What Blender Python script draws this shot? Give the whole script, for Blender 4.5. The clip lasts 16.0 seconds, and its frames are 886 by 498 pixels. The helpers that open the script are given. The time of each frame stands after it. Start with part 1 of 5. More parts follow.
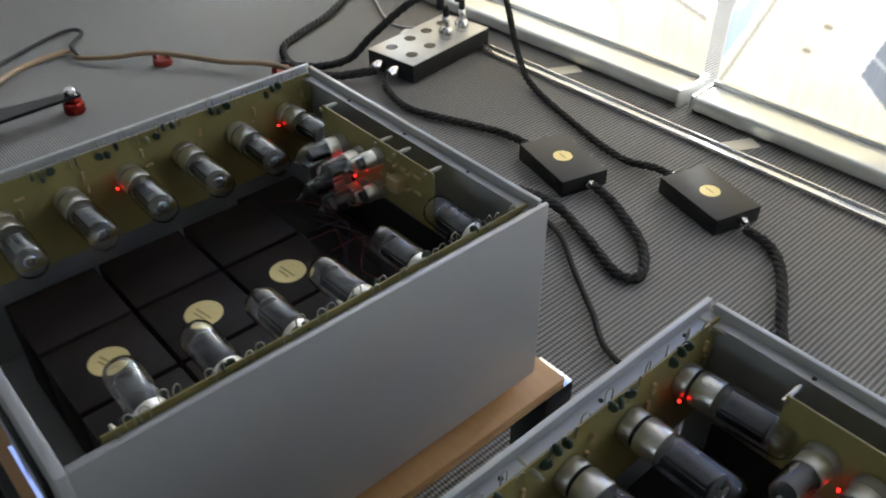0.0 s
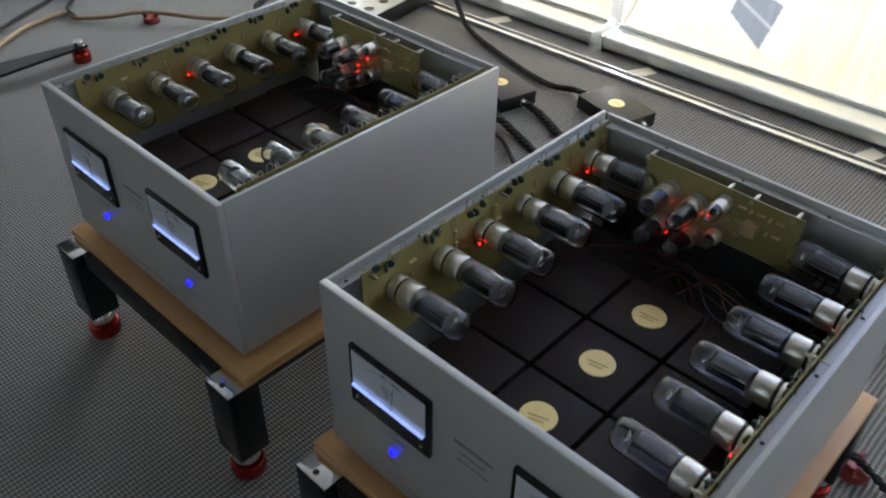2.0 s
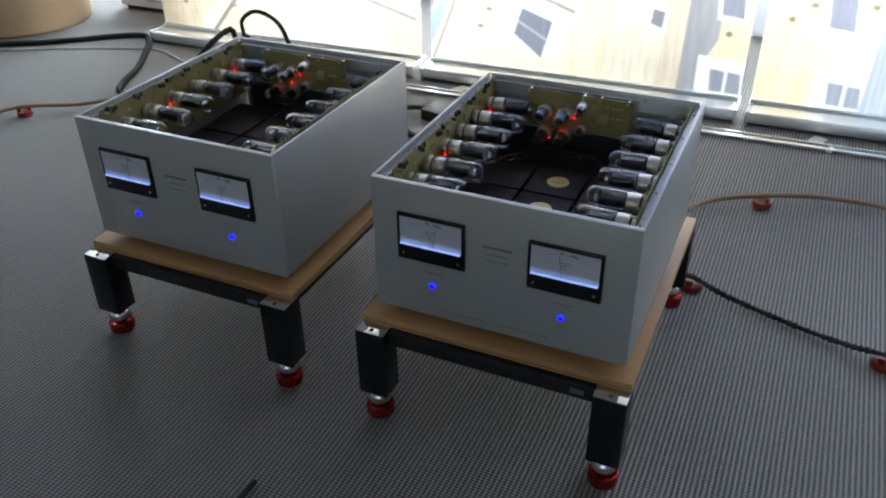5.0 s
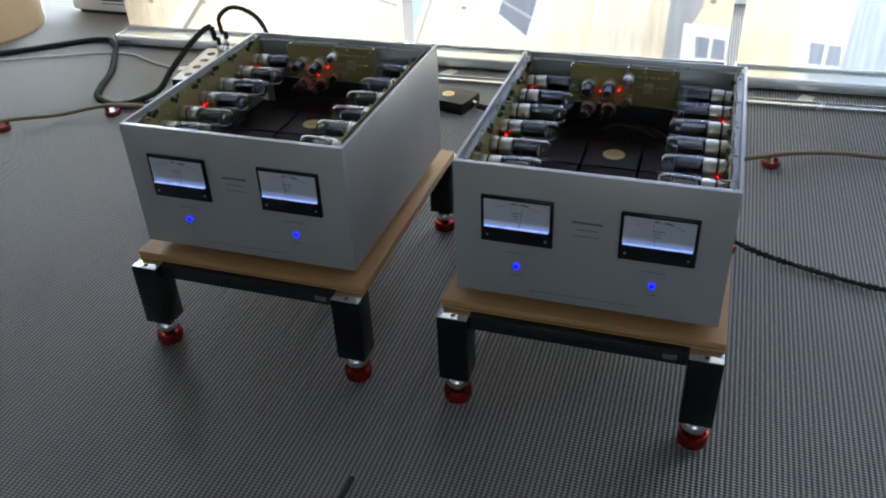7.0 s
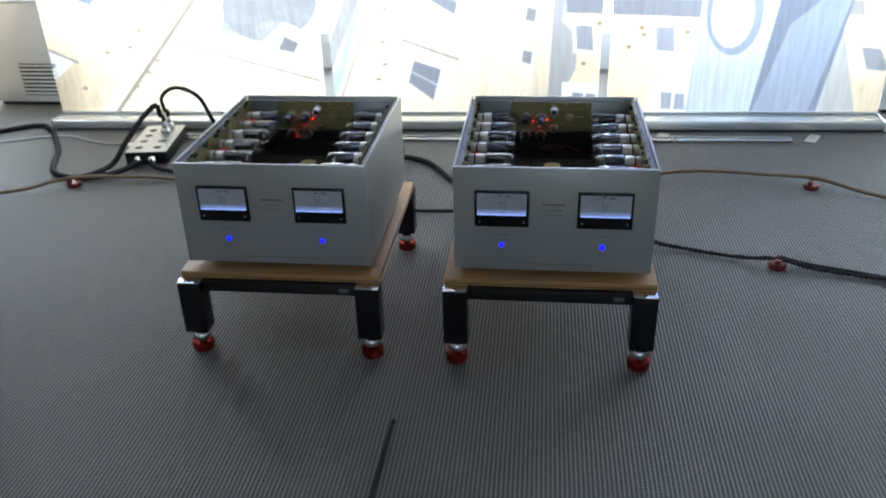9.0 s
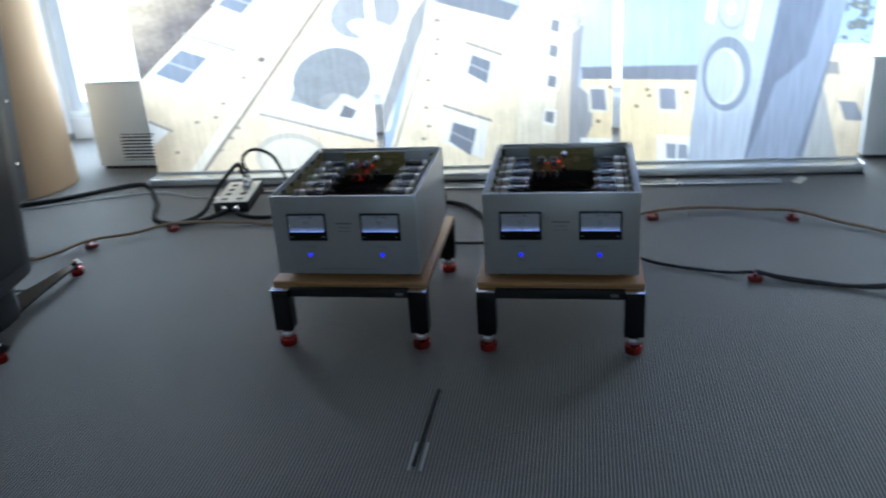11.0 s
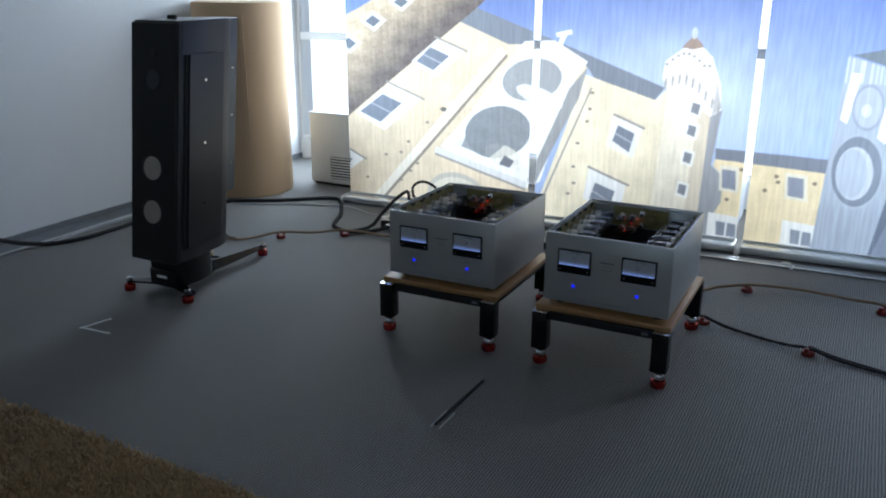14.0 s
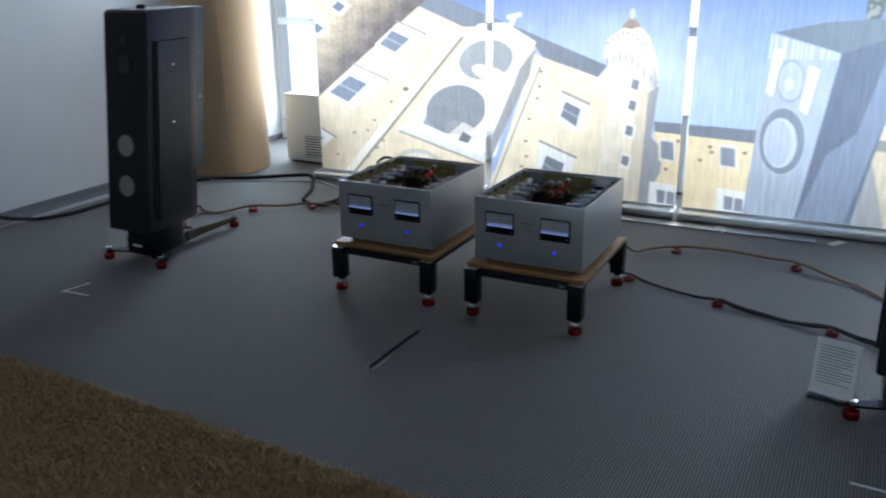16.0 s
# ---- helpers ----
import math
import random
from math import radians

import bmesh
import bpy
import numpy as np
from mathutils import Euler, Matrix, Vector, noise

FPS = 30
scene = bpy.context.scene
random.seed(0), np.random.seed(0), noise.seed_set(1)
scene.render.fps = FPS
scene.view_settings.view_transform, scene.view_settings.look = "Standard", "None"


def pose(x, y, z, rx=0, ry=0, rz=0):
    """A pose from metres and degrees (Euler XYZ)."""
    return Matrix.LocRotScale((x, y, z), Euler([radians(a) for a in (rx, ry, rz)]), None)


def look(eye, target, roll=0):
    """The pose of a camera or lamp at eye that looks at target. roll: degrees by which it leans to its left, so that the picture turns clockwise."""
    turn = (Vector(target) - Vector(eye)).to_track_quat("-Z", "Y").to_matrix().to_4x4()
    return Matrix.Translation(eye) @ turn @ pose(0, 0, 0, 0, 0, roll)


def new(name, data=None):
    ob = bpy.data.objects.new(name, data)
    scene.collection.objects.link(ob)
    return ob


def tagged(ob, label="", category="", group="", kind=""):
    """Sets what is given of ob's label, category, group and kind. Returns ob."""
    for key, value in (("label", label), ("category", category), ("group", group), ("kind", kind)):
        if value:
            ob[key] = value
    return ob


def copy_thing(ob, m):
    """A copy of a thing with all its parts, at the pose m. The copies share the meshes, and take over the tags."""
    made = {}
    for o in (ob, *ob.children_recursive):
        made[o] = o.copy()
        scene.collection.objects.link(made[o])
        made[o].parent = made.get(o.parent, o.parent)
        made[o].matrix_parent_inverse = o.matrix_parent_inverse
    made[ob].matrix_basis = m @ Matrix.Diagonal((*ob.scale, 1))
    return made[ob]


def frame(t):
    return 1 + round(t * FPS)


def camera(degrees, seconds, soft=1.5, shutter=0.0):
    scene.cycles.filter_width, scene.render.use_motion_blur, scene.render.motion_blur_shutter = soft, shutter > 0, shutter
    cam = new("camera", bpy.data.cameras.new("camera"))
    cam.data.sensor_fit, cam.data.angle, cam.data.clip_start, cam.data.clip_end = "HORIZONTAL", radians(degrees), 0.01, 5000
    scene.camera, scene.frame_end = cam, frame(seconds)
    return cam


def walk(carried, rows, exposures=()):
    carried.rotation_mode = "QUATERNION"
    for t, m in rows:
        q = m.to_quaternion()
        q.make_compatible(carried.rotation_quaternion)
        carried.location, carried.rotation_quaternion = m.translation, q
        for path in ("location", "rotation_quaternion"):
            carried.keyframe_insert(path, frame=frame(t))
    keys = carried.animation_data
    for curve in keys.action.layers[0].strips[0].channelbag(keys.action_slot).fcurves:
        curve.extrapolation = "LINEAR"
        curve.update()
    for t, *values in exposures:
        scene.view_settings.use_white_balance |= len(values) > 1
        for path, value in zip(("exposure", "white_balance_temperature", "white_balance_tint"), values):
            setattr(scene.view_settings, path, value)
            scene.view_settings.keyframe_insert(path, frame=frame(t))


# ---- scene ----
cam = camera(56.1, 16.0, soft=2.0, shutter=0.4)
PATH = [
    (0, (0.28, -0.025, 1.049), (-0.904, 1.01, -0.187), -0.4),
    (0.3, (0.304, -0.07, 1.072), (-0.888, 0.957, -0.163), -3.2),
    (0.5, (0.317, -0.12, 1.072), (-0.833, 0.952, -0.164), -2.2),
    (0.8, (0.367, -0.164, 1.098), (-0.78, 0.892, -0.155), -1.6),
    (1, (0.405, -0.207, 1.097), (-0.752, 0.863, -0.135), -1.2),
    (1.3, (0.479, -0.257, 1.107), (-0.661, 0.84, -0.116), -0.8),
    (1.5, (0.516, -0.319, 1.119), (-0.585, 0.822, -0.1), 0.5),
    (1.8, (0.57, -0.376, 1.134), (-0.522, 0.746, -0.11), 0.1),
    (2, (0.581, -0.421, 1.137), (-0.483, 0.725, -0.11), 1.0),
    (2.3, (0.588, -0.464, 1.142), (-0.43, 0.723, -0.105), 2.4),
    (2.5, (0.588, -0.514, 1.148), (-0.373, 0.744, -0.073), 4.0),
    (2.8, (0.581, -0.602, 1.17), (-0.256, 0.765, -0.026), 4.9),
    (3, (0.585, -0.66, 1.168), (-0.164, 0.782, 0.002), 4.9),
    (3.2, (0.596, -0.697, 1.178), (-0.074, 0.792, 0.023), 5.3),
    (3.5, (0.611, -0.765, 1.192), (-0.117, 0.731, 0.081), 3.3),
    (3.8, (0.654, -0.858, 1.201), (-0.126, 0.647, 0.14), 0.7),
    (4, (0.67, -0.929, 1.202), (-0.154, 0.563, 0.155), -0.8),
    (4.2, (0.684, -0.983, 1.203), (-0.18, 0.491, 0.161), -2.2),
    (4.5, (0.671, -1.043, 1.202), (-0.125, 0.445, 0.128), -0.6),
    (4.7, (0.663, -1.074, 1.187), (-0.079, 0.446, 0.121), 0.0),
    (6.8, (0.431, -1.223, 1.176), (-0.163, 0.337, 0.074), -3.5),
    (7, (0.396, -1.215, 1.183), (-0.15, 0.366, 0.086), -2.5),
    (7.3, (0.34, -1.229, 1.183), (-0.195, 0.353, 0.081), -2.0),
    (7.5, (0.299, -1.276, 1.187), (-0.223, 0.316, 0.094), -1.3),
    (8, (0.212, -1.444, 1.198), (-0.076, 0.229, 0.14), 1.4),
    (8.3, (0.155, -1.56, 1.213), (-0.058, 0.129, 0.164), 1.3),
    (8.5, (0.191, -1.608, 1.226), (-0.06, 0.093, 0.203), -0.1),
    (8.7, (0.195, -1.677, 1.236), (-0.042, 0.05, 0.256), -0.8),
    (10.8, (0.27, -2.354, 1.35), (0.015, -0.534, 0.562), -5.2),
    (11, (0.3, -2.385, 1.353), (-0.028, -0.568, 0.584), -3.8),
    (11.2, (0.361, -2.399, 1.334), (-0.126, -0.607, 0.589), -3.4),
    (11.5, (0.388, -2.475, 1.351), (-0.243, -0.724, 0.619), -3.7),
    (11.8, (0.453, -2.539, 1.311), (-0.266, -0.801, 0.629), -3.7),
    (12, (0.476, -2.578, 1.354), (-0.254, -0.851, 0.657), -3.5),
    (12.2, (0.521, -2.64, 1.329), (-0.227, -0.911, 0.658), -2.6),
    (12.5, (0.572, -2.687, 1.356), (-0.19, -0.972, 0.665), -2.4),
    (12.8, (0.65, -2.758, 1.385), (-0.103, -1.036, 0.7), -2.8),
    (13, (0.703, -2.76, 1.394), (-0.01, -1.019, 0.714), -2.6),
    (13.3, (0.814, -2.765, 1.394), (0.044, -1.034, 0.752), -1.6),
    (13.5, (0.873, -2.799, 1.407), (0.031, -1.097, 0.778), -1.4),
    (14, (1.008, -2.834, 1.417), (0.145, -1.138, 0.802), 0.3),
    (14.5, (1.098, -2.917, 1.418), (0.255, -1.209, 0.809), 0.3),
    (15, (1.24, -2.985, 1.414), (0.508, -1.241, 0.762), 0.4),
    (15.5, (1.376, -2.999, 1.441), (0.63, -1.266, 0.776), -0.5),
    (16, (1.422, -3.025, 1.445), (0.55, -1.348, 0.793), -0.6),
]
walk(cam, [(t, look(eye, target, roll)) for t, eye, target, roll in PATH],
     exposures=[(0, 1.25, 7050, 11), (2, 1.32, 6950, 11), (3.5, 1.12, 6650, 11), (6.8, 1.25, 6500, 10), (8.7, 1.25, 6400, 9), (11, 0.7, 5800, 7), (12.5, 0.5, 5700, 7), (14, 0.26, 6000, 9), (16, 0.36, 6050, 10)])


# world, daylight through the window wall, fill through an assumed window behind the camera
world = bpy.data.worlds.new("daylight")
scene.world = world
world.use_nodes = True
wn = world.node_tree.nodes
sky = wn.new("ShaderNodeTexSky")
sky.sky_type = "NISHITA"
sky.sun_disc = False
sky.sun_elevation, sky.sun_rotation = radians(38), radians(0)
wn["Background"].inputs["Strength"].default_value = 0.12
world.node_tree.links.new(sky.outputs["Color"], wn["Background"].inputs["Color"])

sun_data = bpy.data.lights.new("sun", "SUN")
sun_data.energy, sun_data.angle, sun_data.color = 3.6, radians(10), (1.0, 0.95, 0.86)
new("sun", sun_data).matrix_world = look((0.0, 8.0, 6.6), (0.0, 0.0, 0.4))


def area_light(name, eye, target, wide, high, watts, colour):
    data = bpy.data.lights.new(name, "AREA")
    data.shape, data.size, data.size_y = "RECTANGLE", wide, high
    data.energy, data.color = watts, colour
    new(name, data).matrix_world = look(eye, target)


WIN_Y = 2.75
for wx, watts, tone in ((-2.45, 54, (0.74, 0.88, 1.0)), (-0.95, 26, (0.95, 0.98, 1.0)), (0.55, 25, (0.95, 0.98, 1.0)), (2.05, 56, (0.74, 0.88, 1.0))):
    area_light("window_light", (wx, WIN_Y - 0.03, 1.25), (wx, 0, 1.25), 1.38, 2.1, watts, tone)
# fill for the amplifier fronts; its window is added, never in view
area_light("rear_fill_light", (0.9, -4.93, 1.55), (0.9, 0, 1.2), 2.6, 1.5, 4, (0.84, 0.94, 1.0))



# ---- materials ----
def material(name, base, rough=0.5, metal=0.0, spots=None, grain=60.0, fine=400.0, vary=0.12, bump=0.0, bump_scale=None,
             coat=0.0, transmission=0.0, ior=1.45, emit=None, emit_strength=0.0, rough_vary=0.08, per_object=0.0):
    """Base colour broken up at two scales, roughness that wanders and a fine relief."""
    m = bpy.data.materials.new(name)
    m.use_nodes = True
    nt = m.node_tree
    n, link = nt.nodes, nt.links.new
    b = n["Principled BSDF"]
    b.inputs["Metallic"].default_value = metal
    b.inputs["IOR"].default_value = ior
    b.inputs["Coat Weight"].default_value = coat
    b.inputs["Transmission Weight"].default_value = transmission
    if emit:
        b.inputs["Emission Color"].default_value = (*emit, 1)
        b.inputs["Emission Strength"].default_value = emit_strength
    co = n.new("ShaderNodeTexCoord")
    big, small = n.new("ShaderNodeTexNoise"), n.new("ShaderNodeTexNoise")
    big.inputs["Scale"].default_value, small.inputs["Scale"].default_value = grain * 0.1, fine
    big.inputs["Detail"].default_value = 5
    for t in (big, small):
        link(co.outputs["Object"], t.inputs["Vector"])
    mix = n.new("ShaderNodeMath")
    mix.operation = "MULTIPLY_ADD"
    mix.inputs[1].default_value = 0.45
    link(small.outputs["Fac"], mix.inputs[0])
    link(big.outputs["Fac"], mix.inputs[2])
    ramp = n.new("ShaderNodeMapRange")
    ramp.inputs["From Min"].default_value, ramp.inputs["From Max"].default_value = 0.45, 1.0
    ramp.inputs["To Min"].default_value, ramp.inputs["To Max"].default_value = 1 - vary, 1 + vary
    link(mix.outputs[0], ramp.inputs["Value"])
    tint = n.new("ShaderNodeVectorMath")
    tint.operation = "SCALE"
    if spots:
        blend = n.new("ShaderNodeMix")
        blend.data_type = "RGBA"
        blend.inputs["A"].default_value, blend.inputs["B"].default_value = (*base, 1), (*spots, 1)
        link(big.outputs["Fac"], blend.inputs["Factor"])
        link(blend.outputs["Result"], tint.inputs[0])
    else:
        tint.inputs[0].default_value = base
    if per_object:
        info, step = n.new("ShaderNodeObjectInfo"), n.new("ShaderNodeMath")
        step.operation = "MULTIPLY_ADD"
        step.inputs[1].default_value = per_object
        link(info.outputs["Random"], step.inputs[0])
        link(ramp.outputs["Result"], step.inputs[2])
        link(step.outputs[0], tint.inputs["Scale"])
    else:
        link(ramp.outputs["Result"], tint.inputs["Scale"])
    link(tint.outputs["Vector"], b.inputs["Base Color"])
    rr = n.new("ShaderNodeMapRange")
    rr.inputs["To Min"].default_value, rr.inputs["To Max"].default_value = max(0.0, rough - rough_vary), min(1.0, rough + rough_vary)
    link(big.outputs["Fac"], rr.inputs["Value"])
    link(rr.outputs["Result"], b.inputs["Roughness"])
    if bump:
        bn = n.new("ShaderNodeBump")
        bn.inputs["Strength"].default_value, bn.inputs["Distance"].default_value = bump, 0.002
        src = small
        if bump_scale:
            src = n.new("ShaderNodeTexNoise")
            src.inputs["Scale"].default_value = bump_scale
            link(co.outputs["Object"], src.inputs["Vector"])
        link(src.outputs["Fac"], bn.inputs["Height"])
        link(bn.outputs["Normal"], b.inputs["Normal"])
    return m


def carpet_material():
    """Grey flat-woven carpet: small raised loops in rows, a centimetre apart, over a dark backing."""
    m = material("carpet_weave", (0.190, 0.184, 0.176), 0.62, grain=12, vary=0.16)
    nt = m.node_tree
    n, link = nt.nodes, nt.links.new
    b = n["Principled BSDF"]
    co = n.new("ShaderNodeTexCoord")
    waves = []
    for axis, pitch in ((0, 0.0098), (1, 0.0066)):
        sep = n.new("ShaderNodeSeparateXYZ")
        link(co.outputs["Object"], sep.inputs[0])
        s = n.new("ShaderNodeMath")
        s.operation = "MULTIPLY"
        s.inputs[1].default_value = math.tau / pitch
        link(sep.outputs[axis], s.inputs[0])
        w = n.new("ShaderNodeMath")
        w.operation = "SINE"
        link(s.outputs[0], w.inputs[0])
        waves.append(w)
    both = n.new("ShaderNodeMath")
    both.operation = "MULTIPLY_ADD"
    both.inputs[1].default_value = 0.6
    link(waves[1].outputs[0], both.inputs[0])
    link(waves[0].outputs[0], both.inputs[2])
    fac = n.new("ShaderNodeMapRange")
    fac.inputs["From Min"].default_value, fac.inputs["From Max"].default_value = -1.2, 1.3
    fac.inputs["To Min"].default_value, fac.inputs["To Max"].default_value = 0.28, 1.66
    link(both.outputs[0], fac.inputs["Value"])
    old = b.inputs["Base Color"].links[0].from_socket
    sc = n.new("ShaderNodeVectorMath")
    sc.operation = "SCALE"
    link(old, sc.inputs[0])
    link(fac.outputs["Result"], sc.inputs["Scale"])
    link(sc.outputs["Vector"], b.inputs["Base Color"])
    bn = n.new("ShaderNodeBump")
    bn.inputs["Strength"].default_value, bn.inputs["Distance"].default_value = 0.6, 0.003
    link(both.outputs[0], bn.inputs["Height"])
    link(bn.outputs["Normal"], b.inputs["Normal"])
    b.inputs["Specular IOR Level"].default_value = 0.6
    return m


def wood_material(name, light, dark, along="Y", gloss=0.45):
    m = material(name, light, gloss, grain=30, vary=0.1)
    nt = m.node_tree
    n, link = nt.nodes, nt.links.new
    b = n["Principled BSDF"]
    co, mp, ns = n.new("ShaderNodeTexCoord"), n.new("ShaderNodeMapping"), n.new("ShaderNodeTexNoise")
    mp.inputs["Scale"].default_value = (60, 2.5, 60) if along == "Y" else (2.5, 60, 60)
    ns.inputs["Scale"].default_value, ns.inputs["Detail"].default_value = 2.0, 6
    link(co.outputs["Object"], mp.inputs["Vector"])
    link(mp.outputs["Vector"], ns.inputs["Vector"])
    mx = n.new("ShaderNodeMix")
    mx.data_type = "RGBA"
    mx.inputs["B"].default_value = (*dark, 1)
    link(b.inputs["Base Color"].links[0].from_socket, mx.inputs["A"])
    link(ns.outputs["Fac"], mx.inputs["Factor"])
    link(mx.outputs["Result"], b.inputs["Base Color"])
    return m


def print_material():
    """Thin printed cloth: the ink colours both what it throws back and what it lets through."""
    m = bpy.data.materials.new("printed_cloth")
    m.use_nodes = True
    nt = m.node_tree
    n, link = nt.nodes, nt.links.new
    n.remove(n["Principled BSDF"])
    ink = n.new("ShaderNodeAttribute")
    ink.attribute_name = "ink"
    co, mp, ns = n.new("ShaderNodeTexCoord"), n.new("ShaderNodeMapping"), n.new("ShaderNodeTexNoise")
    mp.inputs["Scale"].default_value = (55, 55, 5)
    ns.inputs["Scale"].default_value, ns.inputs["Detail"].default_value = 1.0, 5
    link(co.outputs["Object"], mp.inputs["Vector"])
    link(mp.outputs["Vector"], ns.inputs["Vector"])
    rg = n.new("ShaderNodeMapRange")
    rg.inputs["To Min"].default_value, rg.inputs["To Max"].default_value = 0.72, 1.22
    link(ns.outputs["Fac"], rg.inputs["Value"])
    sc = n.new("ShaderNodeVectorMath")
    sc.operation = "SCALE"
    link(ink.outputs["Color"], sc.inputs[0])
    link(rg.outputs["Result"], sc.inputs["Scale"])
    back, thru, mx = n.new("ShaderNodeBsdfDiffuse"), n.new("ShaderNodeBsdfTranslucent"), n.new("ShaderNodeMixShader")
    mx.inputs["Fac"].default_value = 0.62
    link(sc.outputs["Vector"], back.inputs["Color"])
    link(sc.outputs["Vector"], thru.inputs["Color"])
    link(back.outputs[0], mx.inputs[1])
    link(thru.outputs[0], mx.inputs[2])
    link(mx.outputs[0], n["Material Output"].inputs["Surface"])
    return m


CARPET = carpet_material()
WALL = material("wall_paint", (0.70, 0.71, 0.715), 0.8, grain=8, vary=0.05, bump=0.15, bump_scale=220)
# walls out of view, toned down so less light bounces onto the fronts
UNSEEN_WALL = material("unseen_wall_dimmed", (0.36, 0.365, 0.37), 0.8, grain=8, vary=0.05, bump=0.15, bump_scale=220)
# ceiling out of view; its dark tone shades the open amplifiers
CEIL = material("ceiling_dimmed", (0.34, 0.34, 0.34), 0.85, grain=10, vary=0.04)
FRAME_WHITE = material("window_paint", (0.72, 0.74, 0.74), 0.4, grain=20, vary=0.06)
SKIRT = material("skirting_grey", (0.16, 0.17, 0.18), 0.5, vary=0.1)
DUCT = material("duct_plastic", (0.45, 0.46, 0.47), 0.35, vary=0.1)
RUG = material("shag_wool", (0.68, 0.50, 0.29), 0.95, spots=(0.46, 0.33, 0.18), grain=260, fine=900, vary=0.3, bump=0.5)
SILVER_PAINT = material("silver_lacquer", (0.44, 0.445, 0.435), 0.33, metal=0.35, grain=40, fine=1500, vary=0.05, bump=0.05, bump_scale=1800)
RIM_METAL = material("bare_aluminium", (0.42, 0.425, 0.43), 0.48, metal=0.4, grain=30, vary=0.1)
SCREW = material("steel_screw", (0.45, 0.45, 0.44), 0.3, metal=1.0)
BLACK_GLOSS = material("black_gloss", (0.007, 0.007, 0.008), 0.22, vary=0.2)
BLACK_SATIN = material("black_powder_coat", (0.009, 0.009, 0.010), 0.45, grain=50, vary=0.25, bump=0.1, bump_scale=900)
BLACK_MATT = material("black_matt", (0.02, 0.02, 0.021), 0.7, grain=60, vary=0.3)
POTTED = material("potted_transformer", (0.017, 0.013, 0.012), 0.5, spots=(0.027, 0.019, 0.017), grain=80, vary=0.25, bump=0.1, bump_scale=500)
POTTED.node_tree.nodes["Principled BSDF"].inputs["Specular IOR Level"].default_value = 0.22
GOLD_LABEL = material("gold_sticker", (0.72, 0.58, 0.26), 0.35, metal=0.35, grain=90, vary=0.15)
LABEL_INK = material("label_ink", (0.40, 0.30, 0.13), 0.6)
PCB = material("circuit_board", (0.31, 0.25, 0.09), 0.45, spots=(0.22, 0.19, 0.07), grain=90, vary=0.18)
SOLDER = material("solder_tin", (0.42, 0.40, 0.33), 0.35, metal=0.9)
CERAMIC = material("white_ceramic", (0.30, 0.27, 0.22), 0.45, grain=120, vary=0.15)
SOCKET_METAL = material("socket_metal", (0.60, 0.56, 0.48), 0.36, metal=0.9, grain=120, vary=0.2)
TUBE_METAL = material("tube_base_metal", (0.80, 0.77, 0.70), 0.33, metal=0.95, grain=120, vary=0.15)
TUBE_GLASS = material("tube_glass", (0.98, 0.985, 0.99), 0.0, transmission=1.0, ior=1.38, vary=0.01, rough_vary=0.004)
ANODE = material("anode_plate", (0.06, 0.062, 0.065), 0.42, metal=0.5, grain=150, vary=0.25)
MICA = material("mica_spacer", (0.16, 0.155, 0.14), 0.3)
GETTER = material("getter_flash", (0.7, 0.71, 0.72), 0.12, metal=1.0)
CAP_GREEN = material("green_capacitor", (0.025, 0.045, 0.028), 0.4)
RES_TAN = material("resistor_body", (0.42, 0.3, 0.15), 0.5)
WIRE_RED = material("red_wire", (0.09, 0.008, 0.007), 0.45)
WIRE_BLUE = material("blue_wire", (0.012, 0.02, 0.06), 0.45)
LED_RED = material("red_led", (0.5, 0.02, 0.02), 0.3, emit=(1.0, 0.012, 0.01), emit_strength=3.5)
LED_BLUE = material("blue_led", (0.01, 0.02, 0.3), 0.3, emit=(0.006, 0.012, 1.0), emit_strength=1.3)


def dial_material():
    """White meter dial; glow of blue-white lamps behind its lower edge painted as emission."""
    m = material("meter_dial", (0.50, 0.50, 0.50), 0.5, emit=(0.26, 0.40, 1.0), grain=20, vary=0.08)
    n, link = m.node_tree.nodes, m.node_tree.links.new
    co, sep, fade, spots, amount = (n.new("ShaderNode" + k) for k in ("TexCoord", "SeparateXYZ", "MapRange", "TexNoise", "Math"))
    link(co.outputs["Generated"], sep.inputs[0])
    link(co.outputs["Object"], spots.inputs["Vector"])
    spots.inputs["Scale"].default_value = 90
    fade.interpolation_type = "SMOOTHERSTEP"
    fade.inputs["From Min"].default_value, fade.inputs["From Max"].default_value = 0.0, 0.34
    fade.inputs["To Min"].default_value, fade.inputs["To Max"].default_value = 0.26, 0.012
    link(sep.outputs[2], fade.inputs["Value"])
    amount.operation = "MULTIPLY"
    link(fade.outputs["Result"], amount.inputs[0])
    link(spots.outputs["Fac"], amount.inputs[1])
    link(amount.outputs[0], n["Principled BSDF"].inputs["Emission Strength"])
    return m


DIAL = dial_material()
DIAL_LIGHT = material("meter_lamp_strip", (0.7, 0.75, 0.9), 0.4, emit=(0.26, 0.40, 1.0), emit_strength=0.4, grain=400, vary=0.4)
DIAL_INK = material("dial_ink", (0.05, 0.05, 0.055), 0.5)
PANEL_INK = material("panel_ink", (0.17, 0.175, 0.18), 0.6)
CLEAR = material("clear_acrylic", (0.97, 0.97, 0.97), 0.03, transmission=1.0, ior=1.3, vary=0.01, rough_vary=0.01)
PLY = wood_material("oak_veneer", (0.55, 0.315, 0.13), (0.42, 0.215, 0.08), "X", 0.38)
PLY_DARK = material("ply_glue_line", (0.16, 0.09, 0.045), 0.6, vary=0.2)
STEEL = material("polished_steel", (0.75, 0.75, 0.74), 0.12, metal=1.0)
